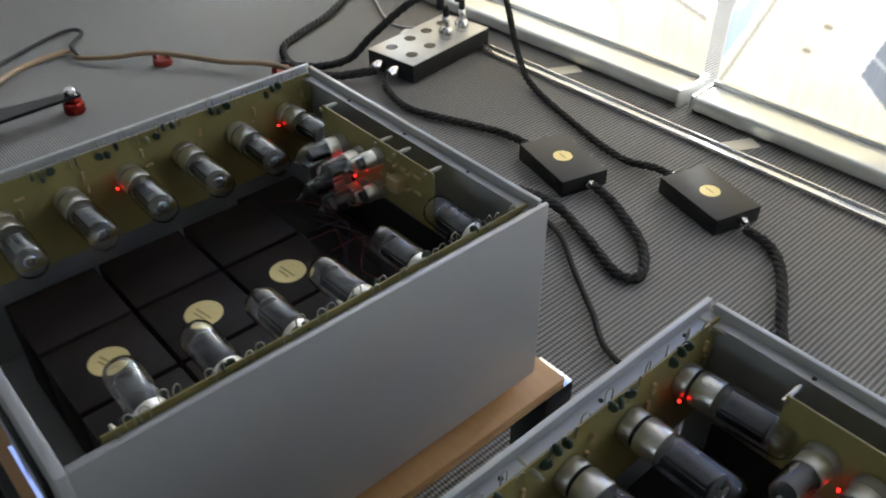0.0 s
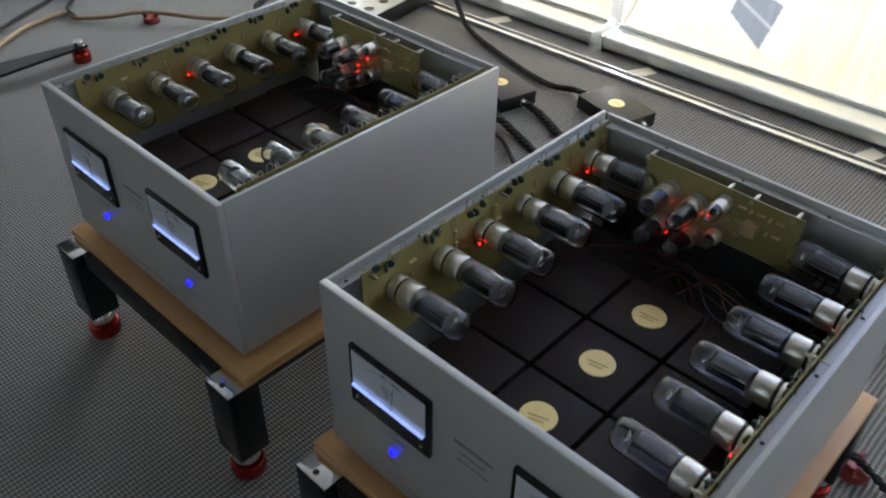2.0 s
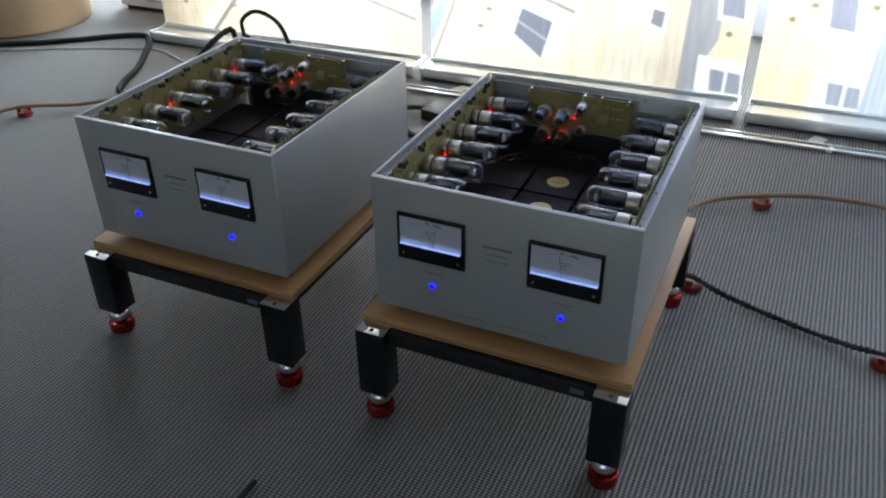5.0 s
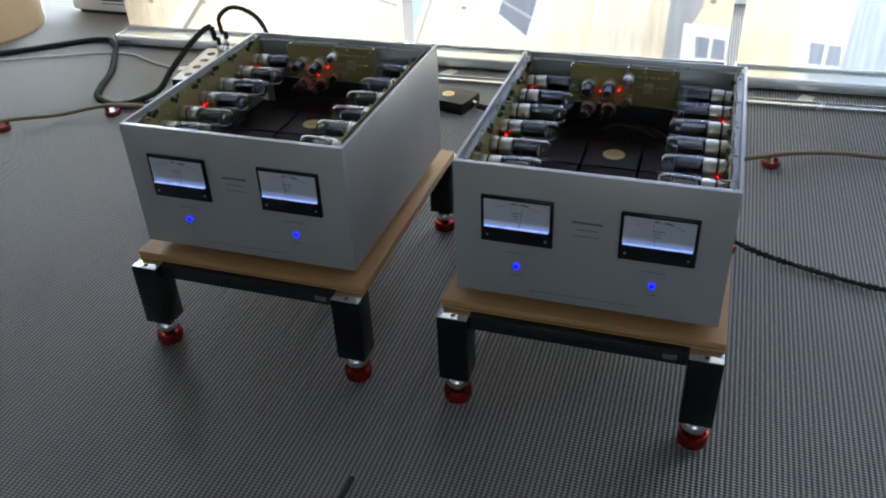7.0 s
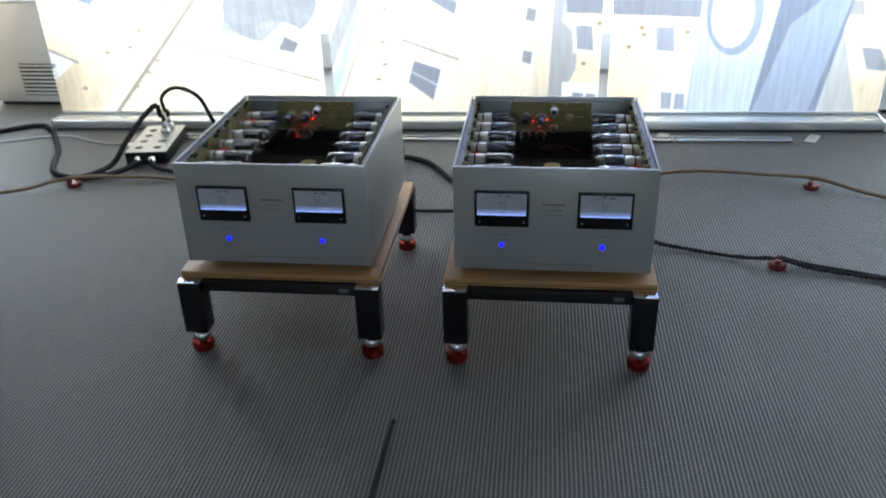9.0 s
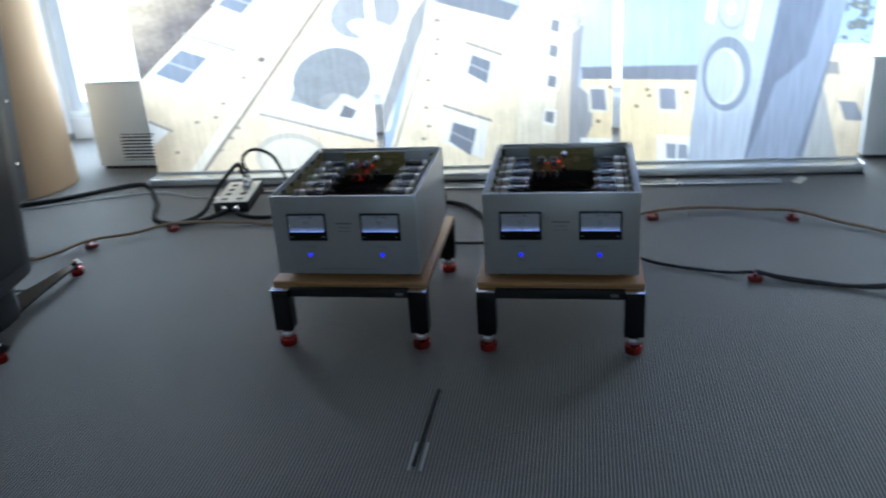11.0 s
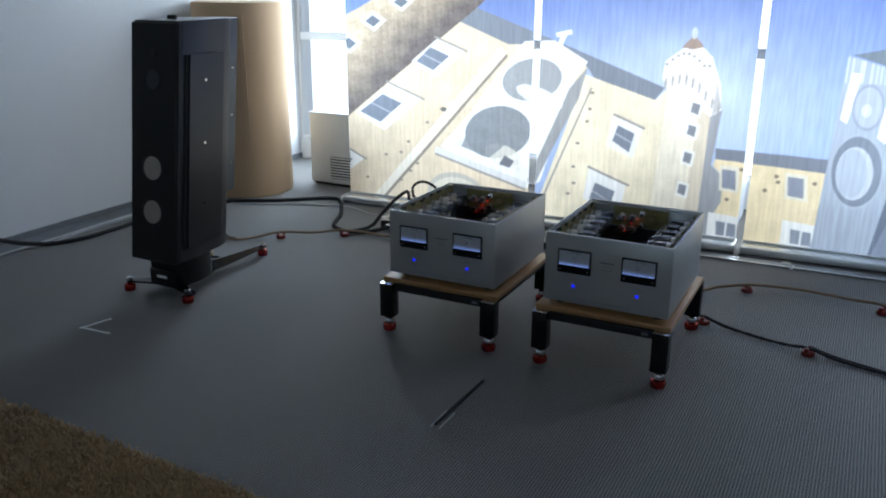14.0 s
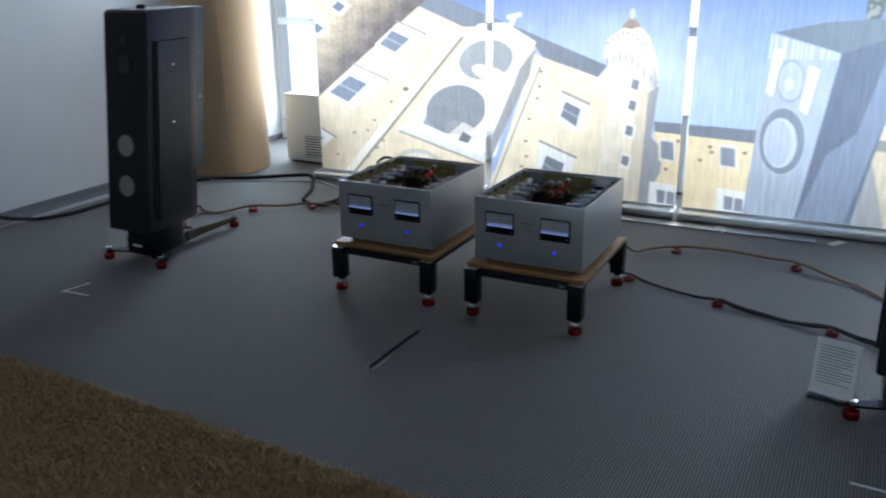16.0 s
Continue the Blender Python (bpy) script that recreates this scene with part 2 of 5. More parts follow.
RED_ANOD = material("red_anodised", (0.34, 0.028, 0.022), 0.26, metal=0.85, grain=60, vary=0.2)
RED_PLASTIC = material("red_plastic", (0.22, 0.018, 0.012), 0.35, coat=0.3, vary=0.2)
CABLE_BLACK = material("black_braid", (0.009, 0.009, 0.010), 0.7, fine=900, vary=0.5, bump=0.7, bump_scale=600)
CABLE_TAN = material("tan_cable", (0.25, 0.17, 0.10), 0.5, fine=700, vary=0.25, bump=0.4, bump_scale=500)
SOCKET_PLATE = material("socket_plate", (0.55, 0.55, 0.53), 0.35, metal=0.4, vary=0.12)
SPEAKER_BODY = material("speaker_lacquer", (0.03, 0.03, 0.032), 0.4, grain=20, vary=0.12)
SPEAKER_SIDE = material("speaker_side_panel", (0.022, 0.022, 0.024), 0.42, grain=20, vary=0.12)
# the rear panel's paler grey holds the light grazing it
SPEAKER_REAR_GRAZED = material("speaker_rear_grazed", (0.14, 0.145, 0.15), 0.35, grain=20, vary=0.1)
BAFFLE = material("speaker_baffle", (0.012, 0.012, 0.013), 0.6, grain=60, vary=0.25)
CONE = material("driver_cone", (0.42, 0.37, 0.32), 0.5, metal=0.2, grain=60, vary=0.15)
CONE_DARK = material("dark_driver", (0.05, 0.05, 0.055), 0.4, metal=0.4)
# near-white colour stands for the bright reflection on the plate
NAME_PLATE = material("name_plate", (0.85, 0.85, 0.85), 0.35)
DRUM = material("beige_fabric", (0.50, 0.35, 0.21), 0.85, grain=9, fine=700, vary=0.09, bump=0.3, bump_scale=700)
ALU = material("aluminium_profile", (0.72, 0.73, 0.73), 0.25, metal=0.95, grain=15, vary=0.12)
FOOT_PALE = material("satin_banner_foot", (0.88, 0.90, 0.90), 0.24, metal=0.7, grain=15, vary=0.08)
TAPE = material("masking_tape", (0.72, 0.67, 0.55), 0.6, grain=120, vary=0.1)
WHITE_TAPE = material("white_tape", (0.82, 0.82, 0.80), 0.6, grain=120, vary=0.08)
PAPER = material("paper", (0.86, 0.84, 0.82), 0.7, grain=60, vary=0.04)
THIN_PAPER = material("thin_paper", (0.88, 0.87, 0.85), 0.7, grain=60, vary=0.04)
tp = THIN_PAPER.node_tree
glow_through, paper_mix = tp.nodes.new("ShaderNodeBsdfTranslucent"), tp.nodes.new("ShaderNodeMixShader")
glow_through.inputs["Color"].default_value = (0.9, 0.89, 0.87, 1)
tp.links.new(tp.nodes["Principled BSDF"].outputs[0], paper_mix.inputs[1])
tp.links.new(glow_through.outputs[0], paper_mix.inputs[2])
tp.links.new(paper_mix.outputs[0], tp.nodes["Material Output"].inputs["Surface"])
PAPER_INK = material("paper_ink", (0.25, 0.25, 0.26), 0.7)
HEATER = material("heater_enamel", (0.78, 0.82, 0.84), 0.4, grain=20, vary=0.05)
DARK_SLOT = material("dark_slot", (0.03, 0.03, 0.032), 0.7)
PANE = material("window_pane", (1, 1, 1), 0.0, transmission=1.0, ior=1.05, vary=0.0, rough_vary=0.0)
OUT_GROUND = material("outside_paving", (0.62, 0.62, 0.61), 0.9, grain=5, vary=0.2)
PRINT = print_material()


# ---- mesh helpers ----
def part(name, bm, mat, parent=None, label="", smooth=True, at=None):
    """Links a bmesh as one mesh object, under a thing or a part."""
    me = bpy.data.meshes.new(name)
    bm.to_mesh(me)
    bm.free()
    if smooth:
        me.shade_smooth()
        me.set_sharp_from_angle(angle=radians(35))
    me.materials.append(mat)
    ob = new(name, me)
    ob.parent = parent
    if at is not None:
        ob.matrix_basis = at
    if label:
        tagged(ob, label)
    return ob


def piece(name, me, parent, at):
    """One more object on a mesh that is already there."""
    ob = new(name, me)
    ob.parent = parent
    ob.matrix_basis = at
    return ob


def thing(name, at, label, category, group="", kind=""):
    ob = new(name)
    ob.empty_display_size = 0.05
    ob.matrix_basis = at
    return tagged(ob, label, category, group, kind)


def box(bm, x0, y0, z0, x1, y1, z1, bevel=0.0, seg=2):
    r = bmesh.ops.create_cube(bm, size=1.0, matrix=Matrix.Translation(((x0 + x1) / 2, (y0 + y1) / 2, (z0 + z1) / 2)) @ Matrix.Diagonal((x1 - x0, y1 - y0, z1 - z0, 1)))
    if bevel:
        edges = list({e for v in r["verts"] for e in v.link_edges})
        bmesh.ops.bevel(bm, geom=edges, offset=bevel, segments=seg, profile=0.5, affect="EDGES")
    return bm


def block(*a, **k):
    return box(bmesh.new(), *a, **k)


def lathe(bm, profile, seg=20, at=Matrix.Identity(4)):
    """Turns (radius, height) pairs round z; a radius of 0 closes the end."""
    rings = []
    for r, h in profile:
        if r < 1e-6:
            rings.append([bm.verts.new(at @ Vector((0, 0, h)))])
        else:
            rings.append([bm.verts.new(at @ Vector((r * math.cos(math.tau * k / seg), r * math.sin(math.tau * k / seg), h))) for k in range(seg)])
    for a, b in zip(rings, rings[1:]):
        for k in range(seg):
            q = (k + 1) % seg
            loop = [a[k % len(a)], a[q % len(a)], b[q % len(b)], b[k % len(b)]]
            loop = [v for i, v in enumerate(loop) if v not in loop[:i]]
            if len(loop) > 2:
                bm.faces.new(loop)
    return bm


def turned(profile, seg=20, at=Matrix.Identity(4)):
    return lathe(bmesh.new(), profile, seg, at)


def extrude_outline(points, z0, z1, bevel=0.0):
    """A flat outline in x and y, drawn up from z0 to z1."""
    bm = bmesh.new()
    low = [bm.verts.new((x, y, z0)) for x, y in points]
    top = [bm.verts.new((x, y, z1)) for x, y in points]
    bm.faces.new(low[::-1])
    bm.faces.new(top)
    for k in range(len(points)):
        q = (k + 1) % len(points)
        bm.faces.new((low[k], low[q], top[q], top[k]))
    if bevel:
        bmesh.ops.bevel(bm, geom=[e for e in bm.edges if abs(e.verts[0].co.z - e.verts[1].co.z) < 1e-6], offset=bevel, segments=2, profile=0.5, affect="EDGES")
    return bm


def smooth_path(points, step=0.012):
    """A Catmull-Rom line through the points, in even steps."""
    p = [Vector(q) for q in points]
    p = [2 * p[0] - p[1], *p, 2 * p[-1] - p[-2]]
    out = []
    for a, b, c, d in zip(p, p[1:], p[2:], p[3:]):
        count = max(2, int((c - b).length / step))
        for k in range(count):
            t = k / count
            out.append(0.5 * (2 * b + (c - a) * t + (2 * a - 5 * b + 4 * c - d) * t * t + (3 * b - a - 3 * c + d) * t ** 3))
    return out + [p[-2]]


def sweep(bm, path, radius, seg=8):
    rings, side = [], Vector((0, 0, 1))
    for k, p in enumerate(path):
        way = (path[min(k + 1, len(path) - 1)] - path[max(k - 1, 0)]).normalized()
        across = way.cross(side)
        across = across.normalized() if across.length > 1e-3 else Vector((1, 0, 0))
        up = across.cross(way).normalized()
        side = up
        rings.append([bm.verts.new(p + radius * (math.cos(math.tau * j / seg) * across + math.sin(math.tau * j / seg) * up)) for j in range(seg)])
    for a, b in zip(rings, rings[1:]):
        for j in range(seg):
            bm.faces.new((a[j], a[(j + 1) % seg], b[(j + 1) % seg], b[j]))
    bm.faces.new(rings[0][::-1])
    bm.faces.new(rings[-1])
    return bm


def cable_mesh(points, radius, strands=1, pitch=0.05, step=0.012):
    """A round cable, or one of several strands twisted round each other."""
    bm = bmesh.new()
    path = smooth_path(points, step)
    if strands == 1:
        return sweep(bm, path, radius)
    run = [0.0]
    for a, b in zip(path, path[1:]):
        run.append(run[-1] + (b - a).length)
    for s in range(strands):
        line = []
        for k, p in enumerate(path):
            way = (path[min(k + 1, len(path) - 1)] - path[max(k - 1, 0)]).normalized()
            across = way.cross(Vector((0, 0, 1)))
            across = across.normalized() if across.length > 1e-3 else Vector((1, 0, 0))
            up = across.cross(way)
            a = math.tau * (run[k] / pitch + s / strands)
            line.append(p + radius * 0.5 * (math.cos(a) * across + math.sin(a) * up))
        sweep(bm, line, radius * 0.55, 7)
    return bm


RX90, RY90 = Matrix.Rotation(radians(90), 4, "X"), Matrix.Rotation(radians(90), 4, "Y")


# ---- the room ----
X0, X1, Y0, Y1, TOP = -3.17, 3.7, -5.0, WIN_Y, 2.75


def structure(name, bm, mat, label, category="", smooth=False):
    return tagged(part(name, bm, mat, smooth=smooth), label, category or name.split("_")[0], kind="structure")


structure("floor", block(X0 - 0.1, Y0 - 0.1, -0.12, X1 + 0.1, Y1 + 0.2, 0.0), CARPET, "dark grey flat-woven carpet floor", "floor")
structure("ceiling", block(X0 - 0.1, Y0 - 0.1, TOP, X1 + 0.1, Y1 + 0.2, TOP + 0.12), CEIL, "plain unseen ceiling, darkened to throw less light down", "ceiling")
structure("wall_west", block(X0 - 0.15, Y0, 0, X0, Y1, TOP), WALL, "plain pale grey painted wall", "wall")
structure("wall_east", block(X1, Y0, 0, X1 + 0.15, Y1, TOP), UNSEEN_WALL, "plain unseen wall, darkened to bounce less light", "wall")
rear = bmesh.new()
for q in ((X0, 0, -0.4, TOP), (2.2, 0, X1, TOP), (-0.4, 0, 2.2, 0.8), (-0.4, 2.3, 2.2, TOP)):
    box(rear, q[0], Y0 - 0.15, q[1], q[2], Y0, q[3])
structure("wall_south", rear, UNSEEN_WALL, "unseen rear wall with an assumed window opening, darkened to bounce less light", "wall")
front = bmesh.new()
box(front, X0, Y1, 2.35, X1, Y1 + 0.2, TOP)
box(front, X0, Y1, 0, X1, Y1 + 0.2, 0.14)
for a, b in ((X0, -3.2), (2.8, X1)):
    box(front, a, Y1, 0.14, b, Y1 + 0.2, 2.35)
structure("wall_north", front, WALL, "pale wall pierced by tall windows", "wall")
skirt = block(X0, Y0, 0, X0 + 0.012, Y1, 0.042, bevel=0.003)
structure("baseboard", skirt, SKIRT, "dark grey plastic baseboard", "baseboard")
structure("trim_1", block(X0 + 0.012, Y0, 0, X0 + 0.142, 1.2, 0.012, bevel=0.004), SKIRT, "dark grey flat cable cover along the wall", "trim")
duct = block(X0 + 0.142, Y0, 0, X0 + 0.160, 1.2, 0.010, bevel=0.004)
structure("trim_2", duct, DUCT, "pale grey edging of the cable cover", "trim")


def window_unit(name, x0, x1):
    w = thing(name, pose(x0, Y1, 0.14), "tall white-framed window with bright daylight", "window", kind="structure")
    wide, high = x1 - x0, 2.21
    for nm, q in (("jamb", (0, 0.02, 0, 0.05, 0.1, high)), ("jamb", (wide - 0.05, 0.02, 0, wide, 0.1, high)), ("head", (0.05, 0.02, high - 0.05, wide - 0.05, 0.1, high)),
                  ("sill", (0.05, 0.0, 0, wide - 0.05, 0.12, 0.05)), ("transom", (0.05, 0.03, 0.82, wide - 0.05, 0.09, 0.88))):
        part(nm, block(*q, bevel=0.005), FRAME_WHITE, w)
    for lo, hi in ((0.05, 0.82), (0.88, high - 0.05)):
        p = part("pane", block(0.05, 0.055, lo, wide - 0.05, 0.061, hi), PANE, w, smooth=False)
        p.visible_shadow = False


for k, wx in enumerate((-2.45, -0.95, 0.55, 2.05)):
    window_unit(f"window_{k + 1}", wx - 0.75, wx + 0.75)
# unseen window, added to house the rear fill
rw = thing("window_5", pose(-0.4, Y0 - 0.1, 0.8), "wide white-framed window, assumed, out of view behind the camera", "window", kind="structure")
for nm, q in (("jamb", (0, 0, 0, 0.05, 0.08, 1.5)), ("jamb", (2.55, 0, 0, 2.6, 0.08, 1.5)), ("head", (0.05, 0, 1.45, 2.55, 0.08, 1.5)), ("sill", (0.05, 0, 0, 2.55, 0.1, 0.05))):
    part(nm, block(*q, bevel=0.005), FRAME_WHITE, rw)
# glowing sheet added outside so the windows turn white and backlight the banners
DAY_GLOW = material("daylight_glow", (0.8, 0.82, 0.84), 0.9, emit=(0.93, 0.98, 1.0), emit_strength=1.3)
structure("backdrop", block(-40, 18.0, -3.0, 40, 18.1, 16.0), DAY_GLOW, "plain glowing backdrop standing in for daylight far outside the windows", "backdrop")
structure("ground", block(-400, Y1 + 0.2, -3.2, 400, 800, -3.0), OUT_GROUND, "pale paved ground outside the windows", "ground")


# ---- the printed banners in front of the windows ----
BAN = pose(-0.1785, 1.8175, 0, 0, 0, 1.74)  # middle of the row of banners, a little askew to the amplifiers


def inside(px, pz, points):
    """Which of the places lie in a convex or concave outline."""
    hit = np.zeros(px.shape, bool)
    for (ax, az), (bx, bz) in zip(points, points[1:] + points[:1]):
        cross = ((az > pz) != (bz > pz)) & (px < (bx - ax) * (pz - az) / (bz - az + 1e-12) + ax)
        hit ^= cross
    return hit


def oval(px, pz, cx, cz, rx, rz, turn=0.0):
    c, s = math.cos(radians(turn)), math.sin(radians(turn))
    u, v = (px - cx) * c + (pz - cz) * s, -(px - cx) * s + (pz - cz) * c
    return (u / rx) ** 2 + (v / rz) ** 2 < 1


def strip(px, pz, a, b, wide):
    d = np.array([b[0] - a[0], b[1] - a[1]])
    size = np.hypot(*d)
    along = ((px - a[0]) * d[0] + (pz - a[1]) * d[1]) / size
    off = ((px - a[0]) * d[1] - (pz - a[1]) * d[0]) / size
    return (along > 0) & (along < size) & (abs(off) < wide / 2)


def waves(px, pz, scale, seed):
    """A smooth wandering value between about -1 and 1."""
    r = np.random.RandomState(seed)
    out = np.zeros(px.shape)
    for octave in range(1, 5):
        for _ in range(5):
            a, f, ph = r.uniform(0, math.tau), scale * octave ** 1.3, r.uniform(0, math.tau)
            out += np.sin(f * (px * math.cos(a) + pz * math.sin(a)) + ph) / (5 * octave ** 0.8)
    return out


def picture(px, pz):
    """The print: an old town seen askew under a blue sky, with a big loudspeaker standing at the side."""
    rgb = np.zeros((*px.shape, 3))
    mottle = waves(px, pz, 9, 3)
    fine = waves(px, pz, 60, 4)

    def put(mask, colour, amount=1.0):
        rgb[mask] = rgb[mask] * (1 - amount) + np.array(colour) * amount

    def ochre(mask, colour, seed=1):
        put(mask, colour)
        rgb[mask] *= (1 + 0.10 * mottle + 0.05 * fine)[mask][:, None]

    # sky, paler towards the tower
    t = np.clip((pz - 0.5) / 0.9, 0, 1)[..., None]
    rgb[:] = np.array((0.40, 0.53, 0.82)) * (1 - t) + np.array((0.17, 0.26, 0.60)) * t
    pale = np.exp(-(((px - 0.0) / 0.7) ** 2 + ((pz - 0.8) / 0.35) ** 2))[..., None]
    rgb[:] = rgb * (1 - 0.5 * pale) + np.array((0.86, 0.94, 1.0)) * 0.5 * pale
    rgb *= (1 + 0.06 * mottle)[..., None]
    # shaded house in the upper corner
    mask = inside(px, pz, [(-2.2, 1.13), (-1.3, 1.56), (-0.6, 2.1), (-0.3, 2.0), (-1.14, 1.26), (-1.25, 1.18), (-2.2, 0.46)])
    off = ((pz - 0.58) * 0.79 - (px + 2.04) * 0.60)
    light = np.clip((off + 0.05 * mottle - 0.06) / 0.3, 0, 1)[..., None]
    shade = np.array((0.25, 0.21, 0.19)) * (1 - light) + np.array((0.72, 0.56, 0.36)) * light
    rgb[mask] = (shade * (1 + 0.2 * fine[..., None]))[mask]
    for cx, cz, k in ((-1.85, 1.17, 1.0), (-1.65, 1.285, 0.9), (-2.03, 1.03, 1.0), (-1.42, 1.42, 0.8)):
        put(inside(px, pz, [(cx - 0.09 * k, cz), (cx, cz + 0.065 * k), (cx + 0.1 * k, cz + 0.01), (cx + 0.01, cz - 0.06 * k)]), (0.86, 0.84, 0.8))
        put(inside(px, pz, [(cx - 0.055 * k, cz), (cx, cz + 0.04 * k), (cx + 0.06 * k, cz + 0.005), (cx + 0.005, cz - 0.035 * k)]), (0.22, 0.24, 0.28))
    # long facade, roofs
    ochre(inside(px, pz, [(-2.2, 0.46), (-1.25, 1.18), (-0.94, 1.06), (-0.64, 1.07), (-0.46, 0.95), (-0.75, 0.25), (-0.75, -0.1), (-2.2, -0.1)]), (0.86, 0.70, 0.47))
    put(inside(px, pz, [(-1.25, 1.18), (-1.14, 1.26), (-0.57, 1.06), (-0.02, 0.86), (-0.07, 0.79), (-0.41, 0.88), (-0.46, 0.95), (-0.64, 1.07), (-0.94, 1.06)]), (0.28, 0.31, 0.36))
    ochre(inside(px, pz, [(-0.47, 0.91), (-0.07, 0.79), (0.0, 0.86), (0.25, 0.75), (0.21, -0.1), (-0.85, -0.1), (-0.70, 0.23)]), (0.95, 0.82, 0.56))
    put(strip(px, pz, (-0.43, 0.84), (-0.75, 0.05), 0.012), (0.45, 0.42, 0.38))
    lit = strip(px, pz, (-1.86, 0.04), (-0.97, 1.03), 0.05)
    put(lit, (0.93, 0.85, 0.70))
    put(strip(px, pz, (-1.82, 0.03), (-0.945, 1.0), 0.018), (0.36, 0.31, 0.26))
    # church front with two round openings
    put(inside(px, pz, [(-1.38, 0.43), (-1.16, 0.67), (-1.08, 0.79), (-0.94, 0.96), (-0.84, 1.08), (-0.66, 1.09), (-0.46, 0.98), (-0.53, 0.88), (-0.72, 0.27), (-0.81, 0.22)]), (0.93, 0.92, 0.89))
    put(inside(px, pz, [(-0.56, 0.83), (-0.46, 0.95), (-0.50, 0.78), (-0.66, 0.45), (-0.76, 0.23), (-0.80, 0.27), (-0.70, 0.5)]), (0.40, 0.40, 0.40))
    put(oval(px, pz, -0.79, 0.865, 0.185, 0.12, 12), (0.42, 0.43, 0.44))
    put(oval(px, pz, -0.74, 0.77, 0.15, 0.05, -18), (0.90, 0.88, 0.86), 0.8)
    put(inside(px, pz, [(-1.30, 0.44), (-1.22, 0.50), (-1.12, 0.66), (-1.05, 0.72), (-1.18, 0.44)]), (0.80, 0.81, 0.81))
    put(oval(px, pz, -1.0, 0.545, 0.215, 0.155, 14), (0.33, 0.35, 0.37))
    put(oval(px, pz, -0.96, 0.41, 0.12, 0.06, -14), (0.83, 0.78, 0.66), 0.75)
    put(inside(px, pz, [(-1.24, 0.44), (-1.16, 0.60), (-0.95, 0.47), (-1.05, 0.385)]), (0.33, 0.35, 0.37), 0.85)
    rgb *= (1 + 0.08 * fine * oval(px, pz, -1.0, 0.6, 0.35, 0.35))[..., None]
    put(inside(px, pz, [(-0.985, 0.35), (-0.95, 0.41), (-0.885, 0.38), (-0.915, 0.335)]), (0.24, 0.25, 0.28))
    put(strip(px, pz, (-1.42, 0.405), (-0.80, 0.235), 0.045), (0.80, 0.79, 0.76))
    put(strip(px, pz, (-1.42, 0.38), (-0.81, 0.212), 0.014), (0.42, 0.39, 0.36))
    put(oval(px, pz, -1.26, 0.12, 0.215, 0.15, -8), (0.62, 0.57, 0.48))
    put(oval(px, pz, -1.26, 0.11, 0.19, 0.13, -8), (0.80, 0.73, 0.58))
    put(strip(px, pz, (-0.63, 1.06), (-0.60, 1.13), 0.03), (0.82, 0.85, 0.88))
    put(strip(px, pz, (-0.65, 1.12), (-0.56, 1.14), 0.025), (0.82, 0.85, 0.88))

    def pane(frame_pts, dark_pts, hood):
        put(inside(px, pz, frame_pts), (0.92, 0.90, 0.86))
        put(inside(px, pz, dark_pts), (0.27, 0.30, 0.36))
        mid_a = [(dark_pts[k][0] + dark_pts[(k + 1) % 4][0]) / 2 for k in (0, 2)], [(dark_pts[k][1] + dark_pts[(k + 1) % 4][1]) / 2 for k in (0, 2)]
        put(strip(px, pz, (mid_a[0][0], mid_a[1][0]), (mid_a[0][1], mid_a[1][1]), 0.008), (0.5, 0.52, 0.56))
        put(strip(px, pz, *hood, 0.014), (0.42, 0.38, 0.34))

    pane([(-1.58, 0.94), (-1.40, 1.08), (-1.22, 1.01), (-1.41, 0.85)], [(-1.55, 0.94), (-1.45, 1.03), (-1.32, 0.98), (-1.43, 0.89)], ((-1.42, 1.09), (-1.20, 1.01)))
    pane([(-1.99, 0.60), (-1.74, 0.80), (-1.51, 0.72), (-1.78, 0.50)], [(-1.96, 0.61), (-1.79, 0.73), (-1.65, 0.68), (-1.81, 0.55)], ((-1.76, 0.81), (-1.49, 0.71)))
    pane([(-2.10, 0.27), (-2.08, 0.36), (-1.93, 0.31), (-2.05, 0.22)], [(-2.10, 0.28), (-2.09, 0.31), (-2.03, 0.29), (-2.08, 0.25)], ((-2.08, 0.37), (-1.92, 0.30)))
    pane([(-0.325, 0.52), (-0.295, 0.69), (-0.125, 0.63), (-0.175, 0.46)], [(-0.295, 0.55), (-0.265, 0.64), (-0.17, 0.60), (-0.195, 0.49)], ((-0.295, 0.70), (-0.115, 0.63)))
    pane([(-0.45, 0.20), (-0.42, 0.38), (-0.20, 0.30), (-0.23, 0.10)], [(-0.41, 0.20), (-0.38, 0.30), (-0.26, 0.26), (-0.30, 0.12)], ((-0.43, 0.39), (-0.18, 0.30)))
    # holes in the plaster
    r = np.random.RandomState(8)
    for k in range(13):
        for ax, az, dx, dz, n in ((-1.98, 0.14, 0.075, 0.062, 12), (-1.72, 0.12, 0.060, 0.068, 11), (-0.56, 0.14, 0.016, 0.075, 10)):
            if k < n and r.rand() < 0.75:
                cx, cz = ax + dx * k + r.uniform(-0.02, 0.02), az + dz * k + r.uniform(-0.02, 0.02)
                keep = ~oval(px, pz, -1.0, 0.65, 0.42, 0.5) | (px < -1.35) | (px > -0.6)
                put(oval(px, pz, cx, cz, 0.013, 0.008) & keep, (0.36, 0.31, 0.26))
    put(oval(px, pz, -1.36, 0.66, 0.022, 0.014), (0.26, 0.24, 0.22))
    # round tower with its crown
    ochre(inside(px, pz, [(0.0, 0.84), (0.25, 0.75), (0.20, -0.1), (-0.08, -0.1)]), (0.97, 0.87, 0.66))
